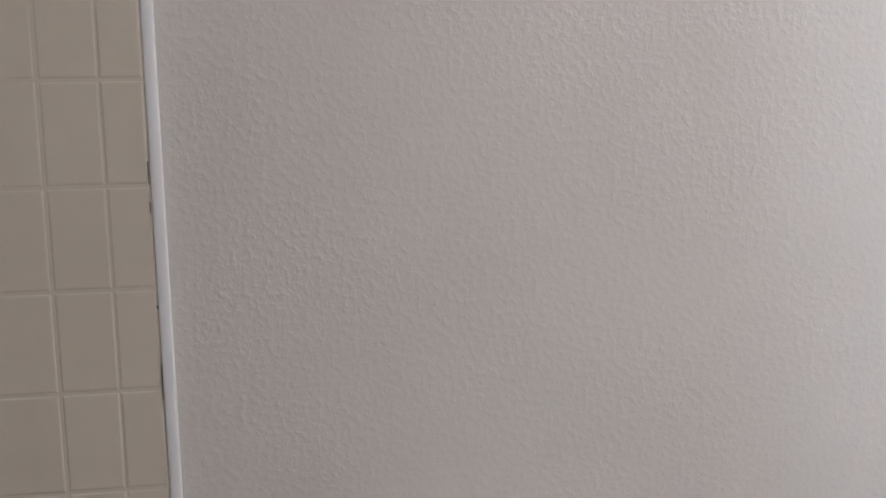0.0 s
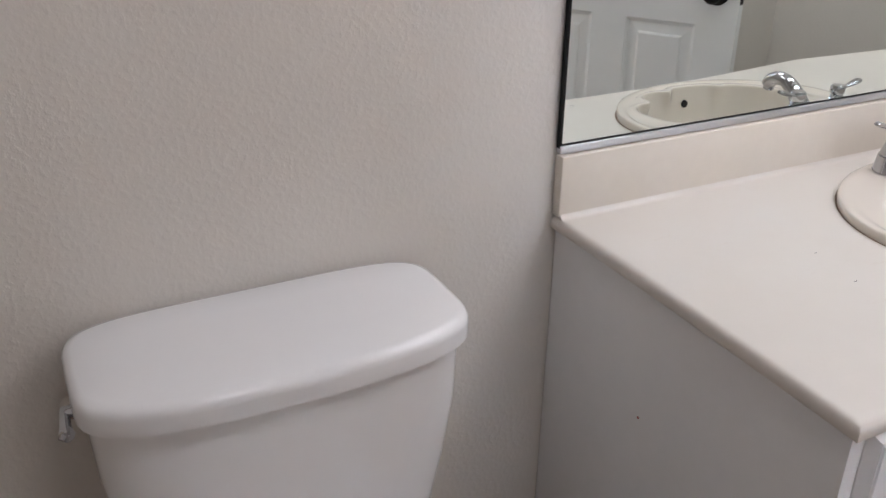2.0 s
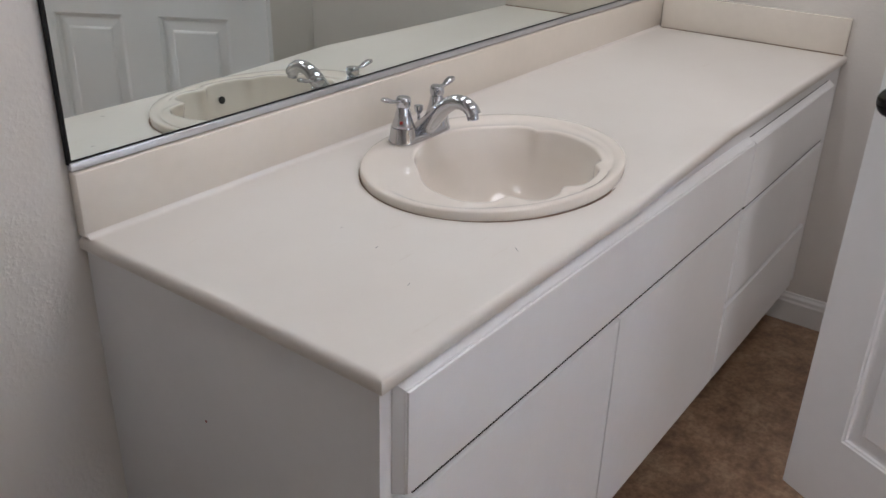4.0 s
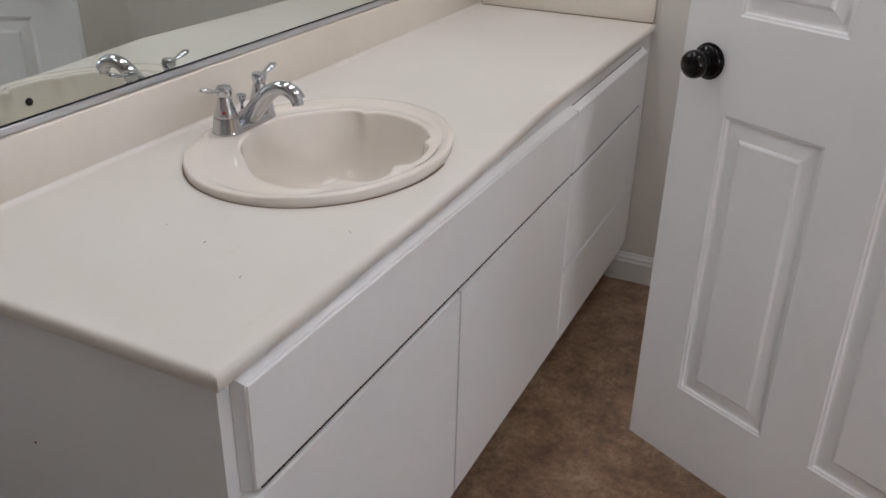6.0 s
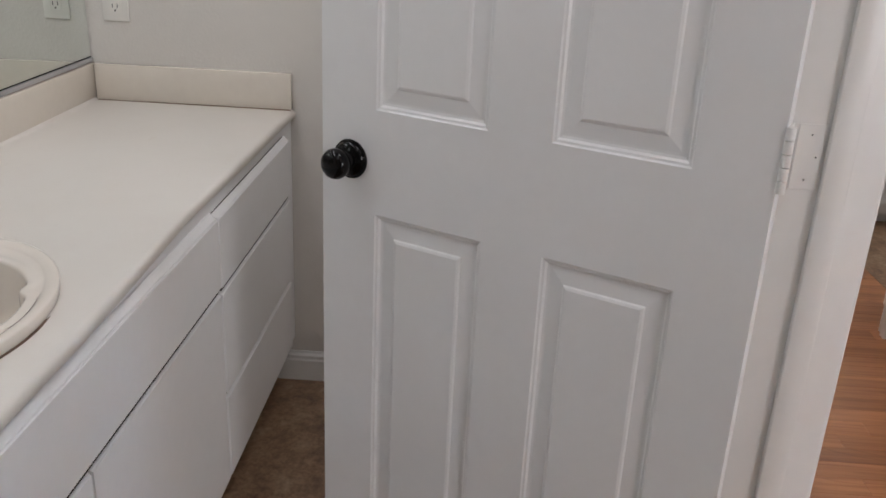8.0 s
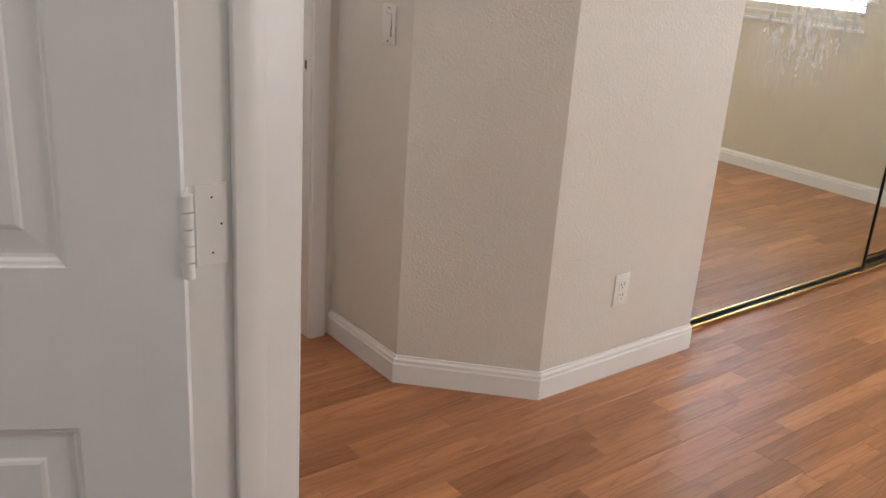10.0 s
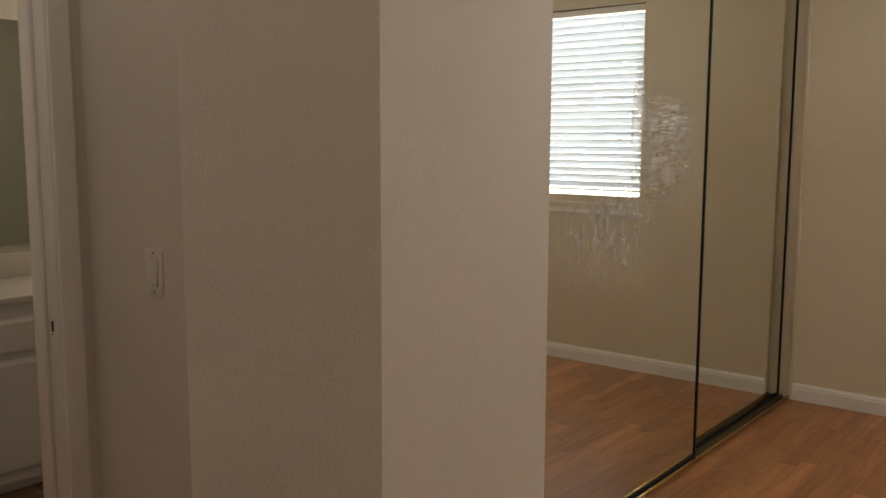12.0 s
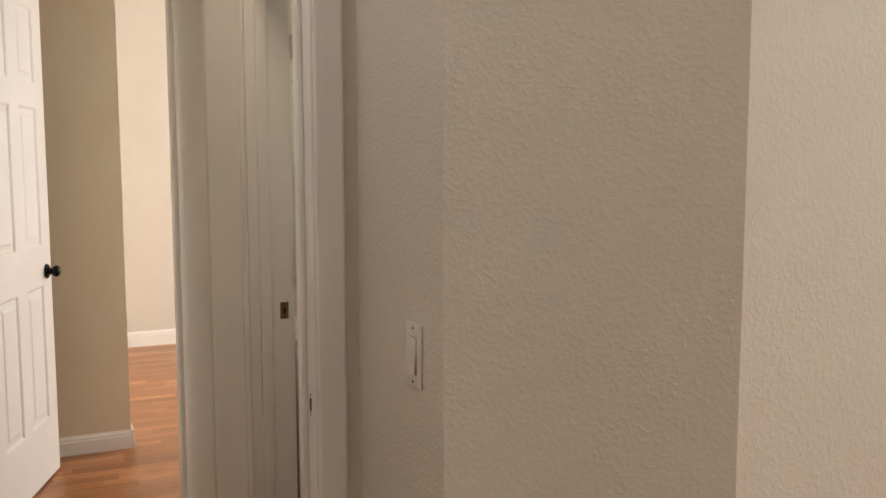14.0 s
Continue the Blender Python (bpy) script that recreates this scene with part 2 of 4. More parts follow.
def mirror_material(name, tint, smeared=False):
    m = material(name, tint, 0.01, 1.0)
    if not smeared:
        return m
    b = m.node_tree.nodes["Principled BSDF"]
    tc = node(m, "ShaderNodeTexCoord")
    # wiped cleaner: a hazy patch with drawn-out streaks
    haze = node(m, "ShaderNodeBsdfDiffuse", Roughness=0.8)
    haze.inputs["Color"].default_value = (0.80, 0.85, 0.90, 1)
    mp = node(m, "ShaderNodeMapping")
    mp.inputs["Scale"].default_value = (1, 1.4, 9.0)
    link(m, tc.outputs["Object"], mp.inputs["Vector"])
    mp2 = node(m, "ShaderNodeMapping")
    mp2.inputs["Scale"].default_value = (1, 8.0, 3.4)
    link(m, tc.outputs["Object"], mp2.inputs["Vector"])
    n2 = noise_tex(m, mp2.outputs[0], 1.7, 8, 0.7)

    def patch(centre, size):
        sub = node(m, "ShaderNodeVectorMath")
        sub.operation = "SUBTRACT"
        link(m, tc.outputs["Object"], sub.inputs[0])
        sub.inputs[1].default_value = centre
        div = node(m, "ShaderNodeVectorMath")
        div.operation = "DIVIDE"
        link(m, sub.outputs[0], div.inputs[0])
        div.inputs[1].default_value = size
        ln = node(m, "ShaderNodeVectorMath")
        ln.operation = "LENGTH"
        link(m, div.outputs[0], ln.inputs[0])
        return ramp(m, ln.outputs["Value"], [(0.15, (1, 1, 1)), (0.7, (0.40,) * 3), (1.0, (0, 0, 0))])

    def times(a, c):
        x = node(m, "ShaderNodeMath")
        x.operation = "MULTIPLY"
        link(m, a, x.inputs[0])
        link(m, c, x.inputs[1])
        return x.outputs[0]

    mp3 = node(m, "ShaderNodeMapping")
    mp3.inputs["Scale"].default_value = (1, 2.0, 17.0)
    link(m, tc.outputs["Object"], mp3.inputs["Vector"])
    lines = ramp(m, noise_tex(m, mp3.outputs[0], 1.6, 3, 0.6), [(0.455, (1, 1, 1)), (0.485, (0.05,) * 3), (0.495, (0.05,) * 3), (0.52, (1, 1, 1))])
    soft = noise_tex(m, tc.outputs["Object"], 13.0, 10, 0.72)
    fan = noise_tex(m, mp.outputs[0], 5.5, 8, 0.7)

    def plus(a, c):
        x = node(m, "ShaderNodeMath")
        x.operation = "ADD"
        link(m, a, x.inputs[0])
        link(m, c, x.inputs[1])
        return x.outputs[0]

    wiped = times(ramp(m, soft, [(0.28, (0.15,) * 3), (0.50, (0.30,) * 3), (0.72, (0.50,) * 3)]), patch((1.826, -4.76, 1.41), (1, 0.42, 0.30)))
    column = times(ramp(m, soft, [(0.30, (0.28,) * 3), (0.62, (0.55,) * 3)]), patch((1.826, -4.53, 1.60), (1, 0.075, 0.22)))
    rub = times(ramp(m, fan, [(0.42, (0, 0, 0)), (0.60, (0.55,) * 3)]), patch((1.826, -4.80, 1.535), (1, 0.26, 0.11)))
    one = times(plus(plus(wiped, column), rub), lines)
    two = times(ramp(m, noise_tex(m, mp2.outputs[0], 3.4, 9, 0.72), [(0.36, (0.02,) * 3), (0.66, (0.42,) * 3)]), patch((1.826, -4.30, 1.12), (1, 0.50, 0.26)))
    three = times(ramp(m, n2, [(0.3, (0.03,) * 3), (0.8, (0.15,) * 3)]), patch((1.826, -4.55, 1.40), (1, 0.9, 0.75)))
    s = node(m, "ShaderNodeMath")
    s.operation = "ADD"
    link(m, one, s.inputs[0])
    link(m, two, s.inputs[1])
    s2 = node(m, "ShaderNodeMath")
    s2.operation = "ADD"
    link(m, s.outputs[0], s2.inputs[0])
    link(m, three, s2.inputs[1])
    mix = node(m, "ShaderNodeMixShader")
    link(m, s2.outputs[0], mix.inputs[0])
    link(m, b.outputs[0], mix.inputs[1])
    link(m, haze.outputs[0], mix.inputs[2])
    link(m, mix.outputs[0], m.node_tree.nodes["Material Output"].inputs["Surface"])
    return m


MIRROR = mirror_material("mirror_silver", (0.80, 0.85, 0.82))
MIRROR_SMEARED = mirror_material("mirror_smeared", (0.80, 0.82, 0.76), True)
GLASS = material("window_glass", (1, 1, 1), 0.0)
GLASS.node_tree.nodes["Principled BSDF"].inputs["Transmission Weight"].default_value = 1.0


# ---------------------------------------------------------------- mesh helpers
def box(bm, x0, x1, y0, y1, z0, z1, bevel=0.0, segs=2, m=None):
    made = bmesh.ops.create_cube(bm, size=1)["verts"]
    bmesh.ops.scale(bm, vec=(x1 - x0, y1 - y0, z1 - z0), verts=made)
    bmesh.ops.translate(bm, vec=((x0 + x1) / 2, (y0 + y1) / 2, (z0 + z1) / 2), verts=made)
    if bevel:
        edges = {e for v in made for e in v.link_edges}
        made = [v for v in bmesh.ops.bevel(bm, geom=list(edges), offset=bevel, segments=segs, profile=0.5, affect="EDGES")["verts"]]
    if m:
        bmesh.ops.transform(bm, matrix=m, verts=made)
    return made


def lathe(bm, profile, m=None, steps=40):
    """Turns (radius, height) pairs about z."""
    rings = []
    for r, z in profile:
        rings.append([bm.verts.new((r * math.cos(2 * math.pi * i / steps), r * math.sin(2 * math.pi * i / steps), z)) for i in range(steps)])
    for a, b in zip(rings, rings[1:]):
        for i in range(steps):
            j = (i + 1) % steps
            bm.faces.new((a[i], a[j], b[j], b[i]))
    bm.faces.new(rings[0][::-1])
    bm.faces.new(rings[-1])
    vs = [v for r in rings for v in r]
    if m:
        bmesh.ops.transform(bm, matrix=m, verts=vs)
    return vs


def loft(bm, rings, close_start=True, close_end=True):
    """Joins closed rings of equal length."""
    rows = [[bm.verts.new(p) for p in ring] for ring in rings]
    n = len(rows[0])
    for a, b in zip(rows, rows[1:]):
        for i in range(n):
            j = (i + 1) % n
            bm.faces.new((a[i], a[j], b[j], b[i]))
    if close_start:
        bm.faces.new(rows[0][::-1])
    if close_end:
        bm.faces.new(rows[-1])
    return rows


def tube(bm, points, radii, steps=16, flat=1.0):
    """A bent tube through points; flat squeezes it across its local up."""
    rings = []
    for i, p in enumerate(points):
        p = Vector(p)
        a, b = Vector(points[max(i - 1, 0)]), Vector(points[min(i + 1, len(points) - 1)])
        d = (b - a).normalized()
        side = d.cross(Vector((0, 0, 1)))
        if side.length < 0.05:
            side = d.cross(Vector((0, 1, 0)))
        side.normalize()
        up = side.cross(d).normalized()
        r = radii[i] if isinstance(radii, (list, tuple)) else radii
        rings.append([p + side * r * math.cos(2 * math.pi * k / steps) + up * r * flat * math.sin(2 * math.pi * k / steps) for k in range(steps)])
    loft(bm, rings)


def part(name, bm, mat, parent=None, label="", smooth=False, m=None):
    bmesh.ops.recalc_face_normals(bm, faces=bm.faces)
    me = bpy.data.meshes.new(name)
    bm.to_mesh(me)
    bm.free()
    me.materials.append(mat)
    if smooth:
        for p in me.polygons:
            p.use_smooth = True
        me.set_sharp_from_angle(angle=radians(smooth if smooth is not True else 40))
    ob = new(name, me)
    if parent:
        ob.parent = parent
    if m:
        ob.matrix_world = m
    return tagged(ob, label) if label else ob


def thing(name, label, category, loc=(0, 0, 0), group="", rz=0.0):
    e = new(name)
    e.matrix_world = pose(*loc, 0, 0, rz)
    return tagged(e, label, category, group)


def boxes(name, specs, mat, parent=None, label="", kind="", bevel=0.0, category=""):
    bm = bmesh.new()
    for s in specs:
        box(bm, *s, bevel=bevel)
    ob = part(name, bm, mat, parent, label, smooth=bool(bevel))
    return tagged(ob, "", category, "", kind) if (kind or category) else ob


def prism(name, outline, z0, z1, mat, kind="", bevel=0.0):
    """An upright prism on a plan outline; bevel rounds its upright edges."""
    bm = bmesh.new()
    lo = [bm.verts.new((x, y, z0)) for x, y in outline]
    hi = [bm.verts.new((x, y, z1)) for x, y in outline]
    n = len(lo)
    for i in range(n):
        bm.faces.new((lo[i], lo[(i + 1) % n], hi[(i + 1) % n], hi[i]))
    bm.faces.new(lo[::-1])
    bm.faces.new(hi)
    if bevel:
        up = [e for e in bm.edges if abs(e.verts[0].co.z - e.verts[1].co.z) > 0.5]
        bmesh.ops.bevel(bm, geom=up, offset=bevel, segments=4, profile=0.5, affect="EDGES")
    return tagged(part(name, bm, mat, smooth=True if bevel else False), "", "", "", kind)


CEIL = 2.56
T = 0.12
S = "structure"

# ---------------------------------------------------------------- setting: floors and ceilings
boxes("floor_bathroom", [(-1.75, 2.1, -1.50, 0.1, -0.10, 0.0)], VINYL, kind=S)
boxes("subfloor", [(-2.5, 8.3, -6.6, -1.50, -0.11, -0.012), (2.1, 8.3, -1.50, 2.3, -0.11, -0.012)], DARK, kind=S)
boxes("ceiling_bathroom", [(-1.75, 2.1, -1.54, 0.1, CEIL, CEIL + 0.1)], CEILING, kind=S)
boxes("ceiling_bedroom", [(-2.5, 2.50, -6.6, -1.54, CEIL, CEIL + 0.1)], CEILING, kind=S)
boxes("ceiling_hall", [(2.50, 4.9, -6.0, -1.54, CEIL, CEIL + 0.1)], CEILING, kind=S)
boxes("ceiling_living", [(4.9, 8.3, -6.0, 2.3, 3.3, 3.4), (2.1, 4.9, -1.54, 2.3, 3.3, 3.4)], CEILING, kind=S)
boxes("wall_above_hall", [(4.9, 4.98, -6.0, -1.54, CEIL, 3.3)], WALL, kind=S)

# ---------------------------------------------------------------- setting: walls
YB0, YB1 = -1.480, -1.607          # the wall between bathroom and bedroom
DX0, DX1 = -0.02, 0.780            # its doorway
DH = 2.06
boxes("wall_bathroom_north", [(-1.75, 2.1, 0.0, T, 0, CEIL)], WALL_BATH, kind=S)
boxes("wall_bathroom_east", [(1.98, 2.1, YB0, 0.0, 0, CEIL)], WALL_BATH, kind=S)
boxes("wall_bathroom_west", [(-1.75, -1.65, YB0, 0.0, 0, CEIL)], WALL_BATH, kind=S)
boxes("wall_bathroom_south", [(-2.5, DX0 - 0.02, YB1, YB0, 0, CEIL), (DX1 + 0.02, 2.5, YB1, YB0, 0, CEIL), (DX0 - 0.02, DX1 + 0.02, YB1, YB0, DH + 0.02, CEIL)], WALL_BATH, kind=S)
YE = -6.45
WX0, WX1, WZ0, WZ1 = -0.35, 0.89, 0.993, 2.28
boxes("wall_bedroom_south", [(-2.5, WX0, YE - T, YE, 0, CEIL), (WX1, 2.5, YE - T, YE, 0, CEIL), (WX0, WX1, YE - T, YE, 0, WZ0), (WX0, WX1, YE - T, YE, WZ1, CEIL)], WALL_CREAM, kind=S)
boxes("wall_bedroom_west", [(-2.5, -2.38, YE, -5.15, 0, CEIL), (-2.5, -2.38, -3.45, YB1, 0, CEIL), (-2.5, -2.38, -5.15, -3.45, 0, 0.7), (-2.5, -2.38, -5.15, -3.45, 2.2, CEIL)], WALL, kind=S)
# the block beside the closet with its two turned corners
prism("wall_closet_block", [(1.72, -2.98), (2.045, -2.65), (2.585, -2.65), (2.585, -2.77), (2.10, -2.77), (1.84, -3.03), (1.84, -3.735), (1.72, -3.735)], 0, CEIL, WALL, S)
boxes("wall_closet_back", [(2.44, 2.56, YE, -2.77, 0, CEIL)], WALL, kind=S)
# bedroom entry wall
EY0, EY1 = -2.553, -1.755
boxes("wall_entry", [(2.465, 2.585, EY1 + 0.02, YB1, 0, CEIL), (2.465, 2.585, -2.65, EY0 - 0.02, 0, CEIL), (2.465, 2.585, EY0 - 0.02, EY1 + 0.02, DH + 0.02, CEIL)], WALL, kind=S)
boxes("wall_hall_north", [(2.56, 4.40, -1.74, -1.62, 0, CEIL)], WALL, kind=S)
# the hall bathroom's doorway and the turned wall beside it
prism("wall_slant", [(3.617, -2.651), (3.617, -2.805), (3.80, -2.805), (3.80, -2.56), (3.708, -2.56)], 0, CEIL, WALL, S)
boxes("wall_hall_bath_north", [(2.585, 2.82, -2.805, -2.675, 0, CEIL), (2.82, 3.617, -2.805, -2.675, DH + 0.02, CEIL)], WALL, kind=S)
boxes("wall_hall_south", [(3.80, 4.42, -2.68, -2.56, 0, CEIL)], WALL, kind=S)
boxes("wall_hall_bath_east", [(4.32, 4.42, -4.6, -2.68, 0, CEIL)], WALL, kind=S)
boxes("wall_hall_bath_south", [(2.56, 4.42, -4.72, -4.6, 0, CEIL)], WALL, kind=S)
boxes("wall_living_stub", [(5.42, 5.54, -2.44, 2.2, 0, 3.3)], WALL_CREAM, kind=S)
boxes("wall_living_east", [(8.0, 8.12, -6.0, 2.2, 0, 3.3)], WALL, kind=S)
boxes("wall_living_south", [(4.42, 8.12, -6.1, -6.0, 0, 3.3)], WALL, kind=S)
boxes("wall_living_north", [(2.1, 5.0, 2.1, 2.22, 0, 3.3), (7.6, 8.12, 2.1, 2.22, 0, 3.3), (5.0, 7.6, 2.1, 2.22, 0, 0.8), (5.0, 7.6, 2.1, 2.22, 2.6, 3.3)], WALL, kind=S)
boxes("floor_living_west", [(2.1, 4.40, -1.48, 2.1, -0.10, -0.002)], PLANK_SHEET, kind=S)
boxes("wall_living_west", [(2.1, 2.2, -1.48, 2.1, 0, 3.3)], WALL, kind=S)


# ---------------------------------------------------------------- setting: trim
def baseboard(name, a, b, side, h=0.095, t=0.014):
    """Along the floor from a to b, sticking out to the given side (+1: to the left of a-b)."""
    a, b = Vector((*a, 0)), Vector((*b, 0))
    d = (b - a).normalized()
    n = Vector((-d.y, d.x, 0)) * side
    prof = [(0.0, 0.0), (t, 0.0), (t, h * 0.70), (t * 0.80, h * 0.76), (t * 0.80, h * 0.86), (t * 0.42, h * 0.93), (t * 0.30, h), (0.0, h)]
    bm = bmesh.new()
    loft(bm, [[p + n * o + Vector((0, 0, z)) for o, z in prof] for p in (a + n * 0.001, b + n * 0.001)])
    return tagged(part(name, bm, TRIM), "", "", "", S)


baseboard("baseboard_bathroom_east", (1.98, -0.50), (1.98, YB0), -1)
baseboard("baseboard_bathroom_north", (-0.885, 0), (-0.002, 0), -1)
baseboard("baseboard_hall_a", (2.464, -2.65), (2.038, -2.65), 1 * -1)
baseboard("baseboard_hall_b", (2.05, -2.645), (1.715, -2.985), -1)
baseboard("baseboard_hall_c", (1.72, -2.975), (1.72, -3.735), -1)
baseboard("baseboard_south", (1.79, YE), (-2.38, YE), -1)
baseboard("baseboard_west", (-2.38, YE), (-2.38, YB1), -1)
baseboard("baseboard_living_stub", (5.42, 2.1), (5.42, -2.45), -1)
baseboard("baseboard_living_east", (8.0, 2.1), (8.0, -6.0), -1, 0.12)
baseboard("baseboard_hall_south", (4.42, -2.56), (3.79, -2.56), -1)
boxes("baseboard_stub_end", [(5.405, 5.54, -2.455, -2.44, 0, 0.095)], TRIM, kind=S, bevel=0.003)


def casing(name, profile_m, length, w=0.062, t=0.015, plain=False):
    """A moulded door casing of that length, up its local z, its width along local x, proud along local y."""
    prof = [(0, 0), (0, t * 0.6), (w * 0.03, t * 0.76), (w * 0.07, t * 0.78), (w * 0.09, t * 0.66), (w * 0.115, t * 0.66), (w * 0.135, t * 0.84), (w * 0.18, t * 0.84), (w * 0.20, t * 0.76), (w * 0.86, t * 0.94), (w * 0.95, t * 0.90), (w, t * 0.7), (w, 0)]
    if plain:
        prof = [(0, 0), (0, t * 0.62), (w * 0.05, t * 0.8), (w * 0.90, t * 0.94), (w * 0.97, t * 0.85), (w, t * 0.6), (w, 0)]
    bm = bmesh.new()
    loft(bm, [[(x, y, z) for x, y in prof] for z in (0.0, length)])
    bmesh.ops.transform(bm, matrix=profile_m, verts=bm.verts)
    return tagged(part(name, bm, TRIM), "", "", "", S)


# bathroom doorway: jambs, stops and casings
boxes("jamb_bathroom_door", [(DX1, DX1 + 0.02, YB1 - 0.004, YB0 + 0.004, 0, DH), (DX0 - 0.02, DX0, YB1 - 0.004, YB0 + 0.004, 0, DH), (DX0, DX1, YB1 - 0.004, YB0 + 0.004, DH, DH + 0.02)], TRIM, kind=S, bevel=0.0015)
boxes("door_stop_bathroom", [(DX1 - 0.012, DX1, -1.566, -1.530, 0, DH), (DX0, DX0 + 0.012, -1.566, -1.530, 0, DH), (DX0, DX1, -1.566, -1.530, DH - 0.012, DH)], TRIM, kind=S, bevel=0.003)
casing("casing_bedroom_side_1", Matrix.Translation((DX1 + 0.006, YB1, 0)) @ Matrix.Scale(-1, 4, (0, 1, 0)), DH + 0.06)
casing("casing_bedroom_side_2", Matrix.Translation((DX0 - 0.006, YB1, 0)) @ Matrix.Rotation(radians(180), 4, "Z"), DH + 0.06)
casing("casing_bathroom_side_1", Matrix.Translation((DX1 + 0.006, YB0, 0)), DH + 0.06)
casing("casing_bathroom_side_2", Matrix.Translation((DX0 - 0.006, YB0, 0)) @ Matrix.Scale(-1, 4, (1, 0, 0)), DH + 0.06)
boxes("threshold_bathroom", [(DX0, DX1, -1.56, -1.50, -0.01, 0.008)], BRASS, kind=S, bevel=0.003)

# bedroom entry doorway
boxes("jamb_entry_door", [(2.461, 2.590, EY0 - 0.02, EY0, 0, DH), (2.461, 2.590, EY1, EY1 + 0.02, 0, DH), (2.461, 2.590, EY0, EY1, DH, DH + 0.02)], TRIM, kind=S, bevel=0.0015)
boxes("door_stop_entry", [(2.515, 2.55, EY0, EY0 + 0.012, 0, DH), (2.515, 2.55, EY1 - 0.012, EY1, 0, DH)], TRIM, kind=S, bevel=0.003)
casing("casing_entry_1", Matrix.Translation((2.465, EY0 - 0.005, 0)) @ Matrix.Rotation(radians(90), 4, "Z") @ Matrix.Scale(-1, 4, (1, 0, 0)), DH + 0.06, 0.060, plain=True)
casing("casing_entry_2", Matrix.Translation((2.465, EY1 + 0.005, 0)) @ Matrix.Rotation(radians(90), 4, "Z"), DH + 0.06, 0.060)

# hall bathroom doorway
boxes("jamb_hall_bath", [(3.595, 3.617, -2.817, -2.671, 0, DH), (2.82, 2.84, -2.817, -2.671, 0, DH), (2.84, 3.595, -2.817, -2.671, DH, DH + 0.02)], TRIM, kind=S, bevel=0.0015)
boxes("door_stop_hall_bath", [(3.583, 3.595, -2.740, -2.702, 0, DH), (2.84, 2.852, -2.740, -2.702, 0, DH), (2.852, 3.583, -2.740, -2.702, DH - 0.012, DH)], TRIM, kind=S, bevel=0.003)
casing("casing_hall_bath", Matrix.Translation((3.5965, -2.6715, 0)) @ Matrix.Rotation(radians(45), 4, "Z"), DH + 0.06, 0.140, 0.016)
casing("casing_hall_end", Matrix.Translation((4.42, -2.56, 0)) @ Matrix.Scale(-1, 4, (1, 0, 0)), DH + 0.06, 0.07, 0.022)
boxes("floor_hall_bath", [(2.56, 4.32, -4.6, -2.74, -0.10, 0.002)], VINYL, kind=S)

# closet edges
boxes("closet_corner_trim", [(1.785, 1.80, YE, YE + 0.02, 0, CEIL)], WALL_CREAM, kind=S, bevel=0.004)
boxes("closet_track", [(1.813, 1.90, YE, -3.74, 0, 0.008), (1.842, 1.846, YE, -3.74, 0.008, 0.020)], DARK_BRASS, kind=S, bevel=0.001)
boxes("closet_track_lip", [(1.797, 1.811, YE, -3.742, 0.008, 0.019)], BRASS, kind=S, bevel=0.002)
boxes("closet_head_track", [(1.79, 1.91, YE, -3.74, CEIL - 0.06, CEIL)], BRASS, kind=S, bevel=0.002)
boxes("closet_head_return", [(1.84, 1.92, -3.74, -3.735, 0, CEIL)], WALL, kind=S)

# tub-side wall tiles
TX0, TX1 = -1.65, -0.9015
boxes("tile_bed", [(TX0, TX1, -0.0093, 0.0, 0.0, 2.16)], GROUT, kind=S)
boxes("tile_caulk_line", [(-0.9015, -0.889, -0.011, 0.0, 0.0, 2.165)], CAULK, kind=S, bevel=0.003)


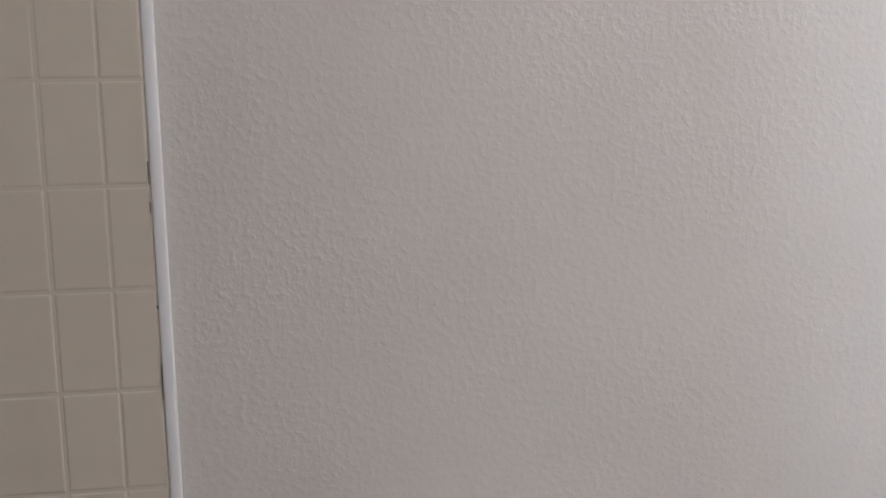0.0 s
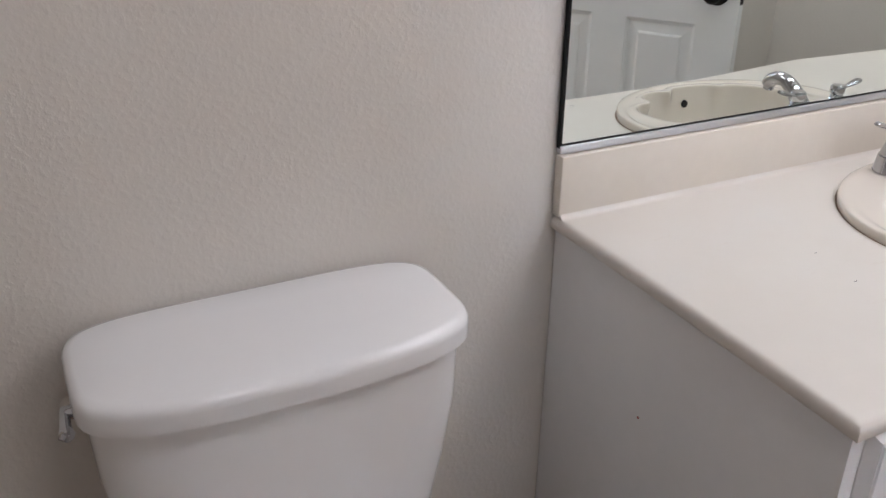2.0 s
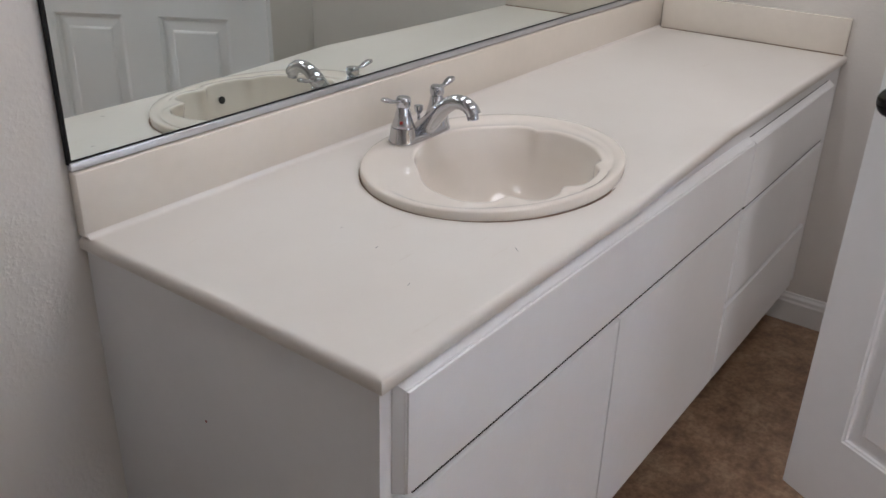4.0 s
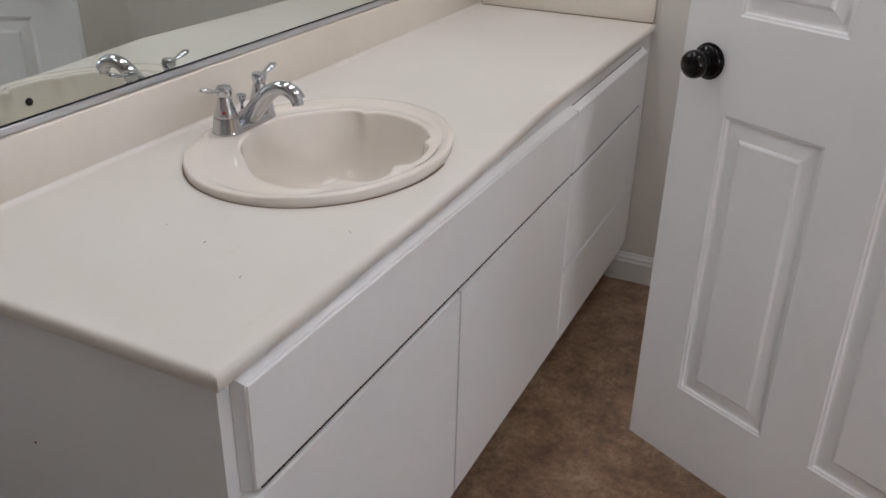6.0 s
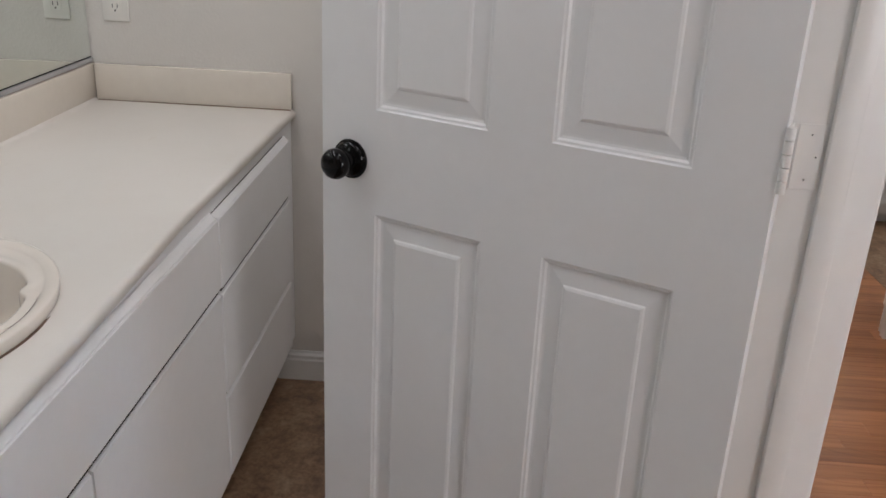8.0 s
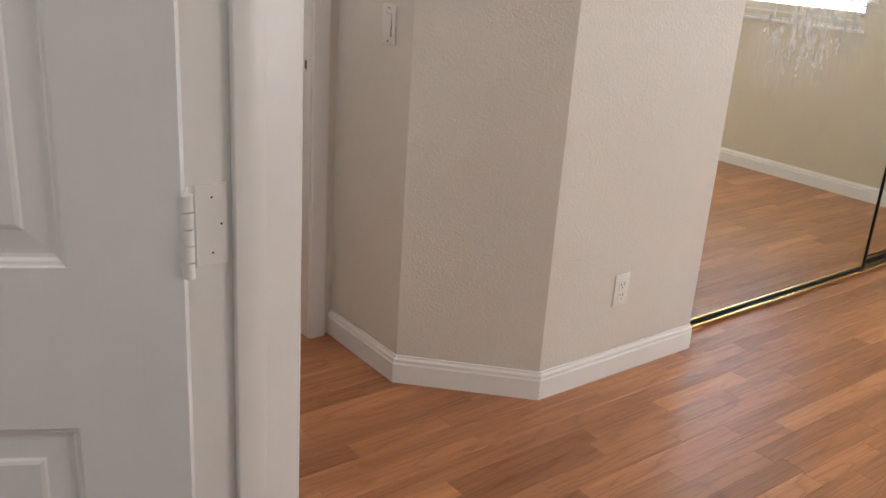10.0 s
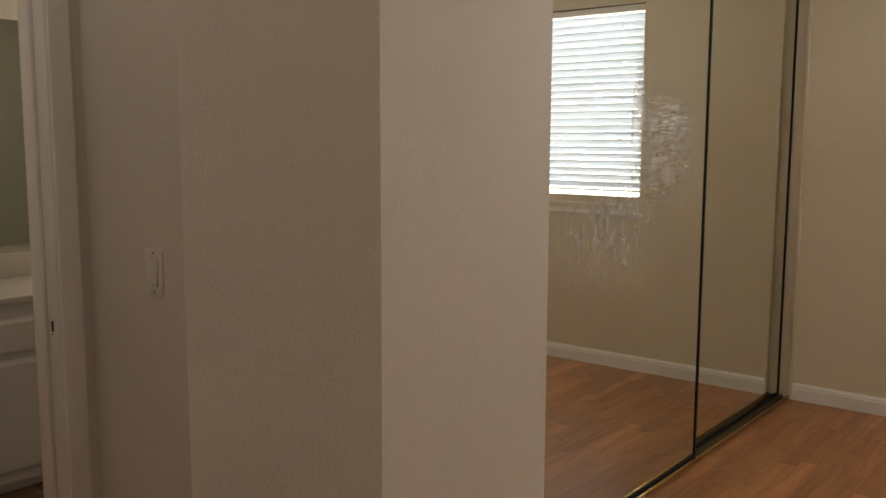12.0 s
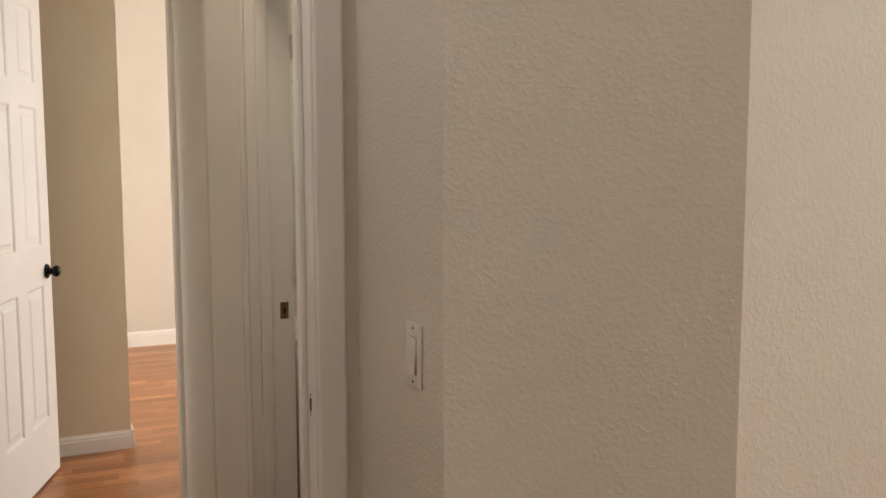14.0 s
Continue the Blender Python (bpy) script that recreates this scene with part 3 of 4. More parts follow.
# ---------------------------------------------------------------- things
def panel_door(name, label, w, h, group="", drop=0.0):
    """A six-panel door. Local: hinge edge at x=0, its front face at y=0, its back at y=-t, foot at z=0."""
    t = 0.035
    e = thing(name, label, "door", group=group)
    st, mu = 0.112, 0.108
    pw = (w - 2 * st - mu) / 2
    cols = [(st, st + pw), (st + pw + mu, w - st)]
    rows = [(0.247 - drop, 0.862 - drop), (1.044 - drop, 1.66 - drop), (1.765 - drop, h - 0.115)]
    bm = bmesh.new()
    dx = sorted({0.0, w, *[c for p in cols for c in p]})
    dz = sorted({0.0, h, *[c for p in rows for c in p]})
    steps = [(0.0, 0.0), (0.0025, 0.0022), (0.006, 0.0030), (0.009, 0.0068), (0.013, 0.0078), (0.017, 0.0078), (0.038, 0.0052), (0.0405, 0.0030), (0.0445, 0.0014)]
    for face, sign in ((0.0, -1), (-t, 1)):
        grid = {(i, k): bm.verts.new((x, face, z)) for i, x in enumerate(dx) for k, z in enumerate(dz)}
        for i in range(len(dx) - 1):
            for k in range(len(dz) - 1):
                x0, x1, z0, z1 = dx[i], dx[i + 1], dz[k], dz[k + 1]
                hole = any(abs(x0 - c[0]) < 1e-6 for c in cols) and any(abs(z0 - r[0]) < 1e-6 for r in rows)
                corners = [grid[i, k], grid[i + 1, k], grid[i + 1, k + 1], grid[i, k + 1]]
                if not hole:
                    bm.faces.new(corners)
                    continue
                prev = corners
                for inset, deep in steps[1:]:
                    ring = [bm.verts.new((x, face + sign * deep, z)) for x, z in ((x0 + inset, z0 + inset), (x1 - inset, z0 + inset), (x1 - inset, z1 - inset), (x0 + inset, z1 - inset))]
                    for a in range(4):
                        b = (a + 1) % 4
                        bm.faces.new((prev[a], prev[b], ring[b], ring[a]))
                    prev = ring
                bm.faces.new(prev)
    for x0, x1, z0, z1 in ((0, 0, 0, h), (w, w, 0, h)):
        a = [bm.verts.new(p) for p in ((x0, 0, z0), (x0, -t, z0), (x0, -t, z1), (x0, 0, z1))]
        bm.faces.new(a)
    for z in (0, h):
        bm.faces.new([bm.verts.new(p) for p in ((0, 0, z), (w, 0, z), (w, -t, z), (0, -t, z))])
    part("slab", bm, DOOR_PAINT, e)
    return e


def knob(parent, x, y, z, out):
    """A round door knob on a rose, sticking out along y by the sign of out."""
    k = new("door_knob")
    k.parent = parent
    m = Matrix.Translation((x, y, z)) @ Matrix.Rotation(radians(-90 * out), 4, "X")
    bm = bmesh.new()
    lathe(bm, [(0.0335, 0), (0.0345, 0.003), (0.0335, 0.0055), (0.0305, 0.0065), (0.0300, 0.0085), (0.0265, 0.0120), (0.019, 0.0145), (0.0165, 0.0165)], m)
    part("rose", bm, BRONZE, k, smooth=True)
    bm = bmesh.new()
    lathe(bm, [(0.0165, 0.0150), (0.0150, 0.0200), (0.0145, 0.0250), (0.0185, 0.0280), (0.0235, 0.0330), (0.0262, 0.0400), (0.0262, 0.0470), (0.0235, 0.0540), (0.0185, 0.0590), (0.0110, 0.0620), (0.0040, 0.0628)], m)
    part("grip", bm, BRONZE, k, smooth=True)
    return k


# bathroom door, standing open
bath_door = panel_door("bathroom_door", "white painted six-panel interior door standing open into the bathroom", 0.752, 1.97, drop=0.060)
knob(bath_door, 0.752 - 0.062, 0.0, 0.893, 1)
knob(bath_door, 0.752 - 0.062, -0.035, 0.893, -1)
boxes("latch_plate", [(0.7515, 0.7535, -0.030, -0.006, 0.864, 0.921)], BRONZE, bath_door, "dark latch plate")
for hz in (0.14, 0.973, 1.74):
    hinge = new("hinge")
    hinge.parent = bath_door
    bm = bmesh.new()
    for i in range(5):
        lathe(bm, [(0.0062, i * 0.0178 + 0.0006), (0.0062, i * 0.0178 + 0.0172)], Matrix.Translation((-0.005, -0.001, hz)), 14)
    part("knuckle", bm, TRIM, hinge, "paint-covered hinge knuckle", smooth=True)
    bm = bmesh.new()
    box(bm, -0.0028, -0.0006, -0.032, -0.002, hz, hz + 0.089)
    part("leaf", bm, TRIM, hinge)
door_turn = math.degrees(math.atan2(0.882, 0.471))
bath_door.matrix_world = pose(0.7547, -1.4672, 0.072, 0, 0, door_turn)

# hinge leaves let into the jamb
for hz in (0.212, 1.045, 1.812):
    leaf = thing("jamb_hinge_leaf", "white over-painted hinge leaf with dark screw holes on the door jamb", "hinge", (DX1, -1.500, hz), "jamb hinge leaves")
    bm = bmesh.new()
    box(bm, -0.0025, 0.0, -0.026, 0.010, 0, 0.089, bevel=0.0008)
    part("plate", bm, TRIM, leaf)
    for sy, sz in ((-0.008, 0.014), (-0.018, 0.045), (-0.008, 0.075)):
        bm = bmesh.new()
        lathe(bm, [(0.0012, 0), (0.0010, 0.0004)], Matrix.Translation((-0.0029, sy, sz)) @ Matrix.Rotation(radians(90), 4, "Y"), 10)
        part("screw", bm, BRONZE, leaf)


# vanity cabinet
CT = 0.836
van = thing("vanity_cabinet", "long white painted bathroom vanity cabinet with slab doors and drawers", "cabinet")
VF = -0.535                         # face of its frame
boxes("side_panel", [(0.010, 0.028, VF, -0.002, 0.0, CT - 0.022)], CABINET, van)
boxes("side_panel", [(1.955, 1.973, VF, -0.002, 0.09, CT - 0.022)], CABINET, van)
bm = bmesh.new()
lathe(bm, [(0.0022, 0), (0.002, 0.0003)], Matrix.Translation((0.010, -0.235, 0.615)) @ Matrix.Rotation(radians(-90), 4, "Y"), 10)
part("red_speck", bm, RED, van, "tiny red paint speck")
boxes("plinth", [(0.028, 1.955, VF + 0.07, -0.022, 0.0, 0.144)], CABINET, van)
boxes("back_panel", [(0.028, 1.955, -0.02, -0.002, 0.165, CT - 0.022)], CABINET, van)
boxes("bottom_panel", [(0.028, 1.955, VF, -0.02, 0.145, 0.163)], CABINET, van)
boxes("face_frame", [(0.010, 1.973, VF - 0.018, VF, CT - 0.070, CT - 0.022), (0.010, 0.075, VF - 0.018, VF, 0.145, CT - 0.07), (1.880, 1.973, VF - 0.018, VF, 0.145, CT - 0.07), (0.075, 1.880, VF - 0.018, VF, 0.145, 0.17)], CABINET, van)


def settle(bm):
    """The old fronts have dropped towards the drawers: most at their heads, nothing at the foot."""
    for v in bm.verts:
        v.co.z += (0.011 - 0.0165 * min(1.0, v.co.x / 1.24)) * (v.co.z - 0.157) / 0.64


def slab_front(name, x0, x1, z0, z1, parent, mat=CABINET, y=VF - 0.018, t=0.018, ax=None, cut=(1, 1, 1, 1)):
    """A flat front whose outer edge is cut back in a shallow step; cut: how much at left, right, foot, head."""
    bm = bmesh.new()
    rings = []
    for inset, out in ((0.0, 0.0), (0.0, t * 0.10), (0.0125, t * 0.72), (0.0132, t * 0.84), (0.0160, t * 0.86), (0.0170, t * 0.98), (0.0185, t)):
        a, b, c, d = (inset * k for k in cut)
        rings.append([(x0 + a, y - out, z0 + c), (x1 - b, y - out, z0 + c), (x1 - b, y - out, z1 - d), (x0 + a, y - out, z1 - d)])
    loft(bm, rings)
    if ax:
        bmesh.ops.transform(bm, matrix=ax, verts=bm.verts)
    else:
        settle(bm)
    return part(name, bm, mat, parent)


slab_front("false_drawer_front", 0.031, 1.234, 0.636, 0.797, van, cut=(0.6, 0.05, 0.05, 0.8))
slab_front("cabinet_door", 0.031, 0.622, 0.157, 0.6285, van, cut=(0.6, 0.12, 1, 0.42))
slab_front("cabinet_door", 0.6245, 1.234, 0.157, 0.6285, van, cut=(0.12, 0.3, 1, 0.42))
slab_front("drawer", 1.239, 1.872, 0.6325, 0.792, van, cut=(0.3, 0.5, 0.05, 0.6))
slab_front("drawer", 1.239, 1.872, 0.3855, 0.6250, van, cut=(0.3, 0.5, 0.05, 0.45))
slab_front("drawer", 1.239, 1.872, 0.157, 0.3775, van, cut=(0.3, 0.5, 1, 0.45))
# dark strips set in the gaps as their deep shade
bm = bmesh.new()
for gx0, gx1, out, gz0, gz1 in ((0.055, 1.225, 0.0325, 0.6283, 0.6357), (1.245, 1.86, 0.0320, 0.6248, 0.6322), (1.245, 1.86, 0.0290, 0.3782, 0.3852), (1.245, 1.86, 0.0195, 0.7922, 0.7938)):
    box(bm, gx0, gx1, VF - out, VF - 0.0185, gz0, gz1)
settle(bm)
part("gap_shade", bm, DARK, van, "dark strips for the shade in the gaps over doors and drawers")

# worktop with its sink cut-out and upstands
SX, SY = 0.640, -0.292
top = thing("worktop", "cream moulded bathroom worktop with rounded edge and faint scuffs", "countertop")


def worktop_mesh():
    bm = bmesh.new()
    n = 200
    x0, x1, y0, y1 = 0.0, 1.978, -0.565, -0.002
    inner, outer = [], []
    for i in range(n):
        a = 2 * math.pi * i / n
        c, s = math.cos(a), math.sin(a)
        inner.append((SX + 0.240 * c, SY + 0.190 * s))
    # outline points in step with the hole
    for x, y in inner:
        dx, dy = x - SX, y - SY
        k = min((x1 - SX) / dx if dx > 1e-9 else 1e9, (x0 - SX) / dx if dx < -1e-9 else 1e9, (y1 - SY) / dy if dy > 1e-9 else 1e9, (y0 - SY) / dy if dy < -1e-9 else 1e9)
        outer.append([SX + dx * k, SY + dy * k])
    for cx, cy in ((x0, y0), (x0, y1), (x1, y0), (x1, y1)):
        i = min(range(n), key=lambda q: (outer[q][0] - cx) ** 2 + (outer[q][1] - cy) ** 2)
        outer[i] = [cx, cy]
    r = 0.010

    def shrink(p, d):
        return (min(max(p[0], x0 + d), x1 - d), min(max(p[1], y0 + d), y1 - d))
    def between(k):
        return [(ix + (shrink(o, r)[0] - ix) * k, iy + (shrink(o, r)[1] - iy) * k, CT) for (ix, iy), o in zip(inner, outer)]
    rings = [[(x, y, CT - 0.022) for x, y in inner], [(x, y, CT) for x, y in inner], *[between(k / 14) for k in range(1, 14)],
             *[[(*shrink(p, r * (1 - math.sin(q * math.pi / 10))), CT - r * (1 - math.cos(q * math.pi / 10))) for p in outer] for q in range(6)],
             [(*p, CT - 0.019) for p in outer], [(*shrink(p, 0.003), CT - 0.022) for p in outer]]
    rows = loft(bm, rings, False, False)
    a, b = rows[-1], rows[0]
    for i in range(n):
        j = (i + 1) % n
        bm.faces.new((a[i], a[j], b[j], b[i]))
    for v in bm.verts:
        near = min(1.0, max(0.0, (-0.10 - v.co.y) / 0.465)) ** 2
        v.co.z += near * float(np.interp(v.co.x, (0, 0.64, 0.85, 1.08, 1.4, 1.96), (-0.007, -0.008, 0.000, 0.011, 0.005, -0.001)))
    return bm


part("top", worktop_mesh(), MARBLE, top, smooth=50)
bm = bmesh.new()
box(bm, 0.0, 1.978, -0.021, -0.001, CT + 0.001, CT + 0.098, bevel=0.004)
part("upstand", bm, UPSTAND, top, "glossy cream rear splashback", smooth=True)
bm = bmesh.new()
box(bm, 1.958, 1.979, -0.558, -0.023, CT + 0.001, CT + 0.098, bevel=0.003)
part("side_upstand", bm, UPSTAND, top, smooth=True)
bm = bmesh.new()
arc = [(0.010 * (1 - math.cos(k * math.pi / 12)), 0.010 * (1 - math.sin(k * math.pi / 12))) for k in range(7)]
prof = [(-0.001, -0.001)] + [(u, w) for u, w in arc]
loft(bm, [[(x, -0.0205 - u, CT + w) for u, w in prof] for x in (0.003, 1.9575)])
part("cove", bm, MARBLE, top, "rounded cove between top and splashback", smooth=60)
boxes("seam", [(1.9565, 1.9578, -0.556, -0.022, CT - 0.001, CT + 0.0016)], STAIN, top, "brownish old seam line")
INK = satin("dark_scratch", (0.10, 0.09, 0.09), 0.6, 0.2)


def fleck(name, places, mat, parent, label):
    """Small flat marks: (x, y, z, length, width, turn)."""
    bm = bmesh.new()
    for x, y, z, a, b, turn in places:
        pts = []
        for i in range(10):
            q = 2 * math.pi * i / 10
            u, v = a * math.cos(q) * (1 + 0.25 * math.sin(3 * q)), b * math.sin(q) * (1 + 0.2 * math.cos(2 * q))
            pts.append((x + u * math.cos(turn) - v * math.sin(turn), y + u * math.sin(turn) + v * math.cos(turn)))
        loft(bm, [[(px, py, z + h) for px, py in pts] for h in (0.0, 0.0004)])
    return part(name, bm, mat, parent, label)


for spot in ((0.245, -0.350, CT - 0.0018, 0.0035, 0.0005, 0.2), (0.190, -0.452, CT - 0.0036, 0.004, 0.0005, 0.3), (0.262, -0.268, CT - 0.0008, 0.0022, 0.0004, 0.1), (0.372, -0.505, CT - 0.0052, 0.0050, 0.0004, 0.9)):
    fleck("scratch", [spot], INK, top, "short dark scratch")
for spot in ((0.010, -0.5545, CT - 0.0075, 0.002, 0.001, 0.0), (0.007, -0.5500, CT - 0.0085, 0.0012, 0.0008, 0.4), (0.338, -0.5545, CT - 0.0080, 0.006, 0.0010, 0.0), (0.322, -0.5560, CT - 0.0088, 0.003, 0.0008, 0.0), (0.655, -0.5550, CT - 0.0086, 0.005, 0.0008, 0.0)):
    fleck("edge_wear", [spot], STAIN, top, "brown wear on the front edge")


# sink
def sink():
    e = thing("wash_basin", "bone-coloured oval drop-in wash basin with a scalloped bowl", "sink")
    n = 240
    bm = bmesh.new()

    def swell(a, where, wide):
        d = (math.degrees(a) - where + 180) % 360 - 180
        return math.exp(-(d / wide) ** 2)

    def oval(rx, ry, z, cx=SX, cy=SY, dish=0.0):
        pts = []
        for i in range(n):
            a = 2 * math.pi * i / n
            low = swell(a, -18, 30) + swell(a, 48, 20) + 0.8 * swell(a, 188, 26) + 0.7 * swell(a, -85, 22)
            pts.append((cx + rx * math.cos(a), cy + ry * math.sin(a), z - dish * low))
        return pts
    bx, by = 0.632, -0.316

    # the shell-like mouth of the bowl: swells (+) and cusps (-) by angle
    lobes = ((72, 26, 0.075), (28, 12, 0.035), (142, 28, -0.13), (15.5, 5, -0.075), (-61, 5, -0.065), (-103, 6, -0.105), (-122, 9, 0.045), (-139, 7, -0.12), (-160, 14, 0.035))

    def mouth(grow, z, k, sx=0.197, sy=0.160):
        pts = []
        for i in range(n):
            a = 2 * math.pi * i / n
            w = 1 + k * sum(h * swell(a, c, d) for c, d, h in lobes)
            pts.append((bx + (sx + grow) * w * math.cos(a), by + (sy + grow) * w * math.sin(a), z))
        return pts
    rings = [oval(0.266, 0.214, CT - 0.008), oval(0.2685, 0.2165, CT - 0.002), oval(0.2688, 0.2168, CT + 0.0102), oval(0.2678, 0.2158, CT + 0.0127), oval(0.2652, 0.2132, CT + 0.0138), oval(0.256, 0.204, CT + 0.0136),
             oval(0.247, 0.196, CT + 0.0122, SX - 0.001, SY - 0.002, 0.003), oval(0.238, 0.190, CT + 0.0116, SX - 0.003, SY - 0.006, 0.006), mouth(0.0155, CT + 0.0116, 0.8), mouth(0.0075, CT + 0.0124, 1.0), mouth(0.003, CT + 0.0124, 1.0), mouth(0.0006, CT + 0.0112, 1.0), mouth(-0.0008, CT + 0.0075, 1.0),
             mouth(-0.003, CT - 0.004, 0.88), mouth(-0.008, CT - 0.018, 0.40), mouth(-0.014, CT - 0.040, 0.16), mouth(-0.024, CT - 0.07, 0.05), mouth(-0.042, CT - 0.105, 0.0), mouth(-0.075, CT - 0.132, 0.0), oval(0.072, 0.052, CT - 0.147, bx, by), oval(0.026, 0.026, CT - 0.153, bx, by),
             oval(0.030, 0.030, CT - 0.165, bx, by), oval(0.084, 0.062, CT - 0.160, bx, by), oval(0.170, 0.124, CT - 0.115, bx, by), oval(0.208, 0.160, CT - 0.05, bx, by), oval(0.236, 0.186, CT - 0.012, SX, SY)]
    loft(bm, rings, False, False)
    part("bowl", bm, BONE, e, smooth=60)
    # brown ring: sealant and the rim's shadow line put into one colour
    bm = bmesh.new()
    loft(bm, [oval(0.262, 0.210, CT - 0.010), oval(0.2710, 0.2190, CT - 0.010), oval(0.2710, 0.2190, CT + 0.0004), oval(0.262, 0.210, CT - 0.0004)], False, False)
    for v in bm.verts:
        if v.co.y < -0.1 and v.co.z > CT - 0.005:
            v.co.z -= 0.0052 * min(1.0, (-0.10 - v.co.y) / 0.40) ** 2
    part("sealant_shade_line", bm, STAIN, e, "thin brown line of sealant and shade under the rim")
    bm = bmesh.new()
    lathe(bm, [(0.024, -0.006), (0.025, 0.0), (0.0215, 0.0025), (0.020, -0.001), (0.004, -0.002)], Matrix.Translation((bx, by, CT - 0.150)))
    part("drain", bm, CHROME, e, "chrome drain ring", smooth=True)
    bm = bmesh.new()
    lathe(bm, [(0.0085, 0), (0.0082, 0.002), (0.004, 0.0022)], Matrix.Translation((bx + 0.013, by - 0.1485, CT - 0.024)) @ Matrix.Rotation(radians(-80), 4, "X"), 20)
    part("overflow_hole", bm, DARK, e, "dark round overflow hole")
    return e


sink()


# tap set
def tap():
    fx, fy, fz = 0.646, -0.117, CT + 0.0128
    e = thing("bathroom_tap", "chrome two-lever centerset bathroom tap on the basin", "faucet", (fx, fy, fz))
    bm = bmesh.new()

    def pill(rx, ry, z):
        pts = []
        for i in range(48):
            a = 2 * math.pi * i / 48
            cx = 0.051 * (1 if math.cos(a) > 0 else -1) if abs(math.cos(a)) > 1e-6 else 0
            pts.append((cx * 0.98 + rx * math.cos(a), ry * math.sin(a), z))
        return pts
    loft(bm, [pill(0.027, 0.027, 0), pill(0.027, 0.027, 0.004), pill(0.025, 0.025, 0.010), pill(0.020, 0.019, 0.014)])
    part("base", bm, CHROME, e, smooth=50)
    for sx in (-1, 1):
        bm = bmesh.new()
        lathe(bm, [(0.027, 0.002), (0.0245, 0.014), (0.0225, 0.0280), (0.0205, 0.0285), (0.0208, 0.031), (0.0160, 0.046), (0.0122, 0.062), (0.0108, 0.065), (0.0132, 0.068), (0.0140, 0.074), (0.0138, 0.080), (0.0115, 0.0835), (0.003, 0.0845)], Matrix.Translation((sx * 0.051, 0, 0)))
        handle = part("handle", bm, CHROME, e, smooth=35)
        bm = bmesh.new()
        ang = radians(176) if sx < 0 else radians(3)
        d = Vector((math.cos(ang), math.sin(ang), 0))
        c = Vector((sx * 0.051, 0, 0.077))
        tube(bm, [c, c + d * 0.012 + Vector((0, 0, 0.001)), c + d * 0.026 + Vector((0, 0, 0.003)), c + d * 0.036 + Vector((0, 0, 0.006)), c + d * 0.048 + Vector((0, 0, 0.010)), c + d * 0.054 + Vector((0, 0, 0.011))], [0.0075, 0.0058, 0.0062, 0.0086, 0.0092, 0.005], 14, 0.5)
        part("lever", bm, CHROME, handle, smooth=50)
        if sx < 0:
            bm = bmesh.new()
            lathe(bm, [(0.0032, 0), (0.0028, 0.0008), (0.001, 0.001)], Matrix.Translation((-0.051, 0, 0.040)) @ Matrix.Rotation(radians(-62), 4, "Z") @ Matrix.Translation((0, -0.0180, 0)) @ Matrix.Rotation(radians(76), 4, "X"), 16)
            part("hot_mark", bm, RED, handle, "small red hot-water mark")
    bm = bmesh.new()
    bend = ((-0.004, 0.010), (-0.022, 0.026), (-0.040, 0.048), (-0.058, 0.067), (-0.078, 0.079), (-0.099, 0.080), (-0.115, 0.072), (-0.121, 0.062))
    pts, rad = [], []
    for i in range(22):
        u = i / 21 * (len(bend) - 1)
        pts.append((0, float(np.interp(u, range(len(bend)), [p[0] for p in bend])), float(np.interp(u, range(len(bend)), [p[1] for p in bend]))))
        rad.append(0.0205 - 0.0062 * min(1, i / 12))
    pts = [pts[0]] + [tuple((a + 2 * b + c) / 4 for a, b, c in zip(*three)) for three in zip(pts, pts[1:], pts[2:])] + [pts[-1]]
    tube(bm, pts, rad, 22, 0.92)
    part("spout", bm, CHROME, e, smooth=60)
    bm = bmesh.new()
    lathe(bm, [(0.0105, 0), (0.0105, 0.010), (0.009, 0.012)], Matrix.Translation((0, -0.1195, 0.0535)) @ Matrix.Rotation(radians(-12), 4, "X"), 22)
    part("aerator", bm, CHROME, e, smooth=True)
    bm = bmesh.new()
    lathe(bm, [(0.003, 0.008), (0.003, 0.036), (0.0065, 0.039), (0.0085, 0.045), (0.0090, 0.051), (0.002, 0.053)], Matrix.Translation((0, 0.004, 0.004)), 16)
    part("lift_rod", bm, CHROME, e, smooth=True)
    return e


tap()

# wall mirror over the vanity
mir = thing("vanity_mirror", "large frameless wall mirror above the vanity with worn dark edge", "mirror")
boxes("mirror_glass", [(0.004, 1.975, -0.0075, -0.002, 0.950, 1.98)], MIRROR, mir)
boxes("edge_left", [(-0.001, 0.0035, -0.0085, -0.001, 0.944, 1.98)], BLACK, mir, "blackened mirror edge")
boxes("bottom_channel", [(0.0, 1.976, -0.012, -0.001, 0.936, 0.9475)], STEEL, mir, "aluminium channel", bevel=0.001)
# black strip drawn as the shadow line above the channel
boxes("channel_shadow", [(0.004, 1.975, -0.0088, -0.0077, 0.9478, 0.9500)], BLACK, mir, "dark line along the glass foot")

mir.matrix_world = Matrix.Translation((0, -0.003, 0.95)) @ Matrix.Rotation(radians(-0.4), 4, "X") @ Matrix.Translation((0, 0, -0.95))


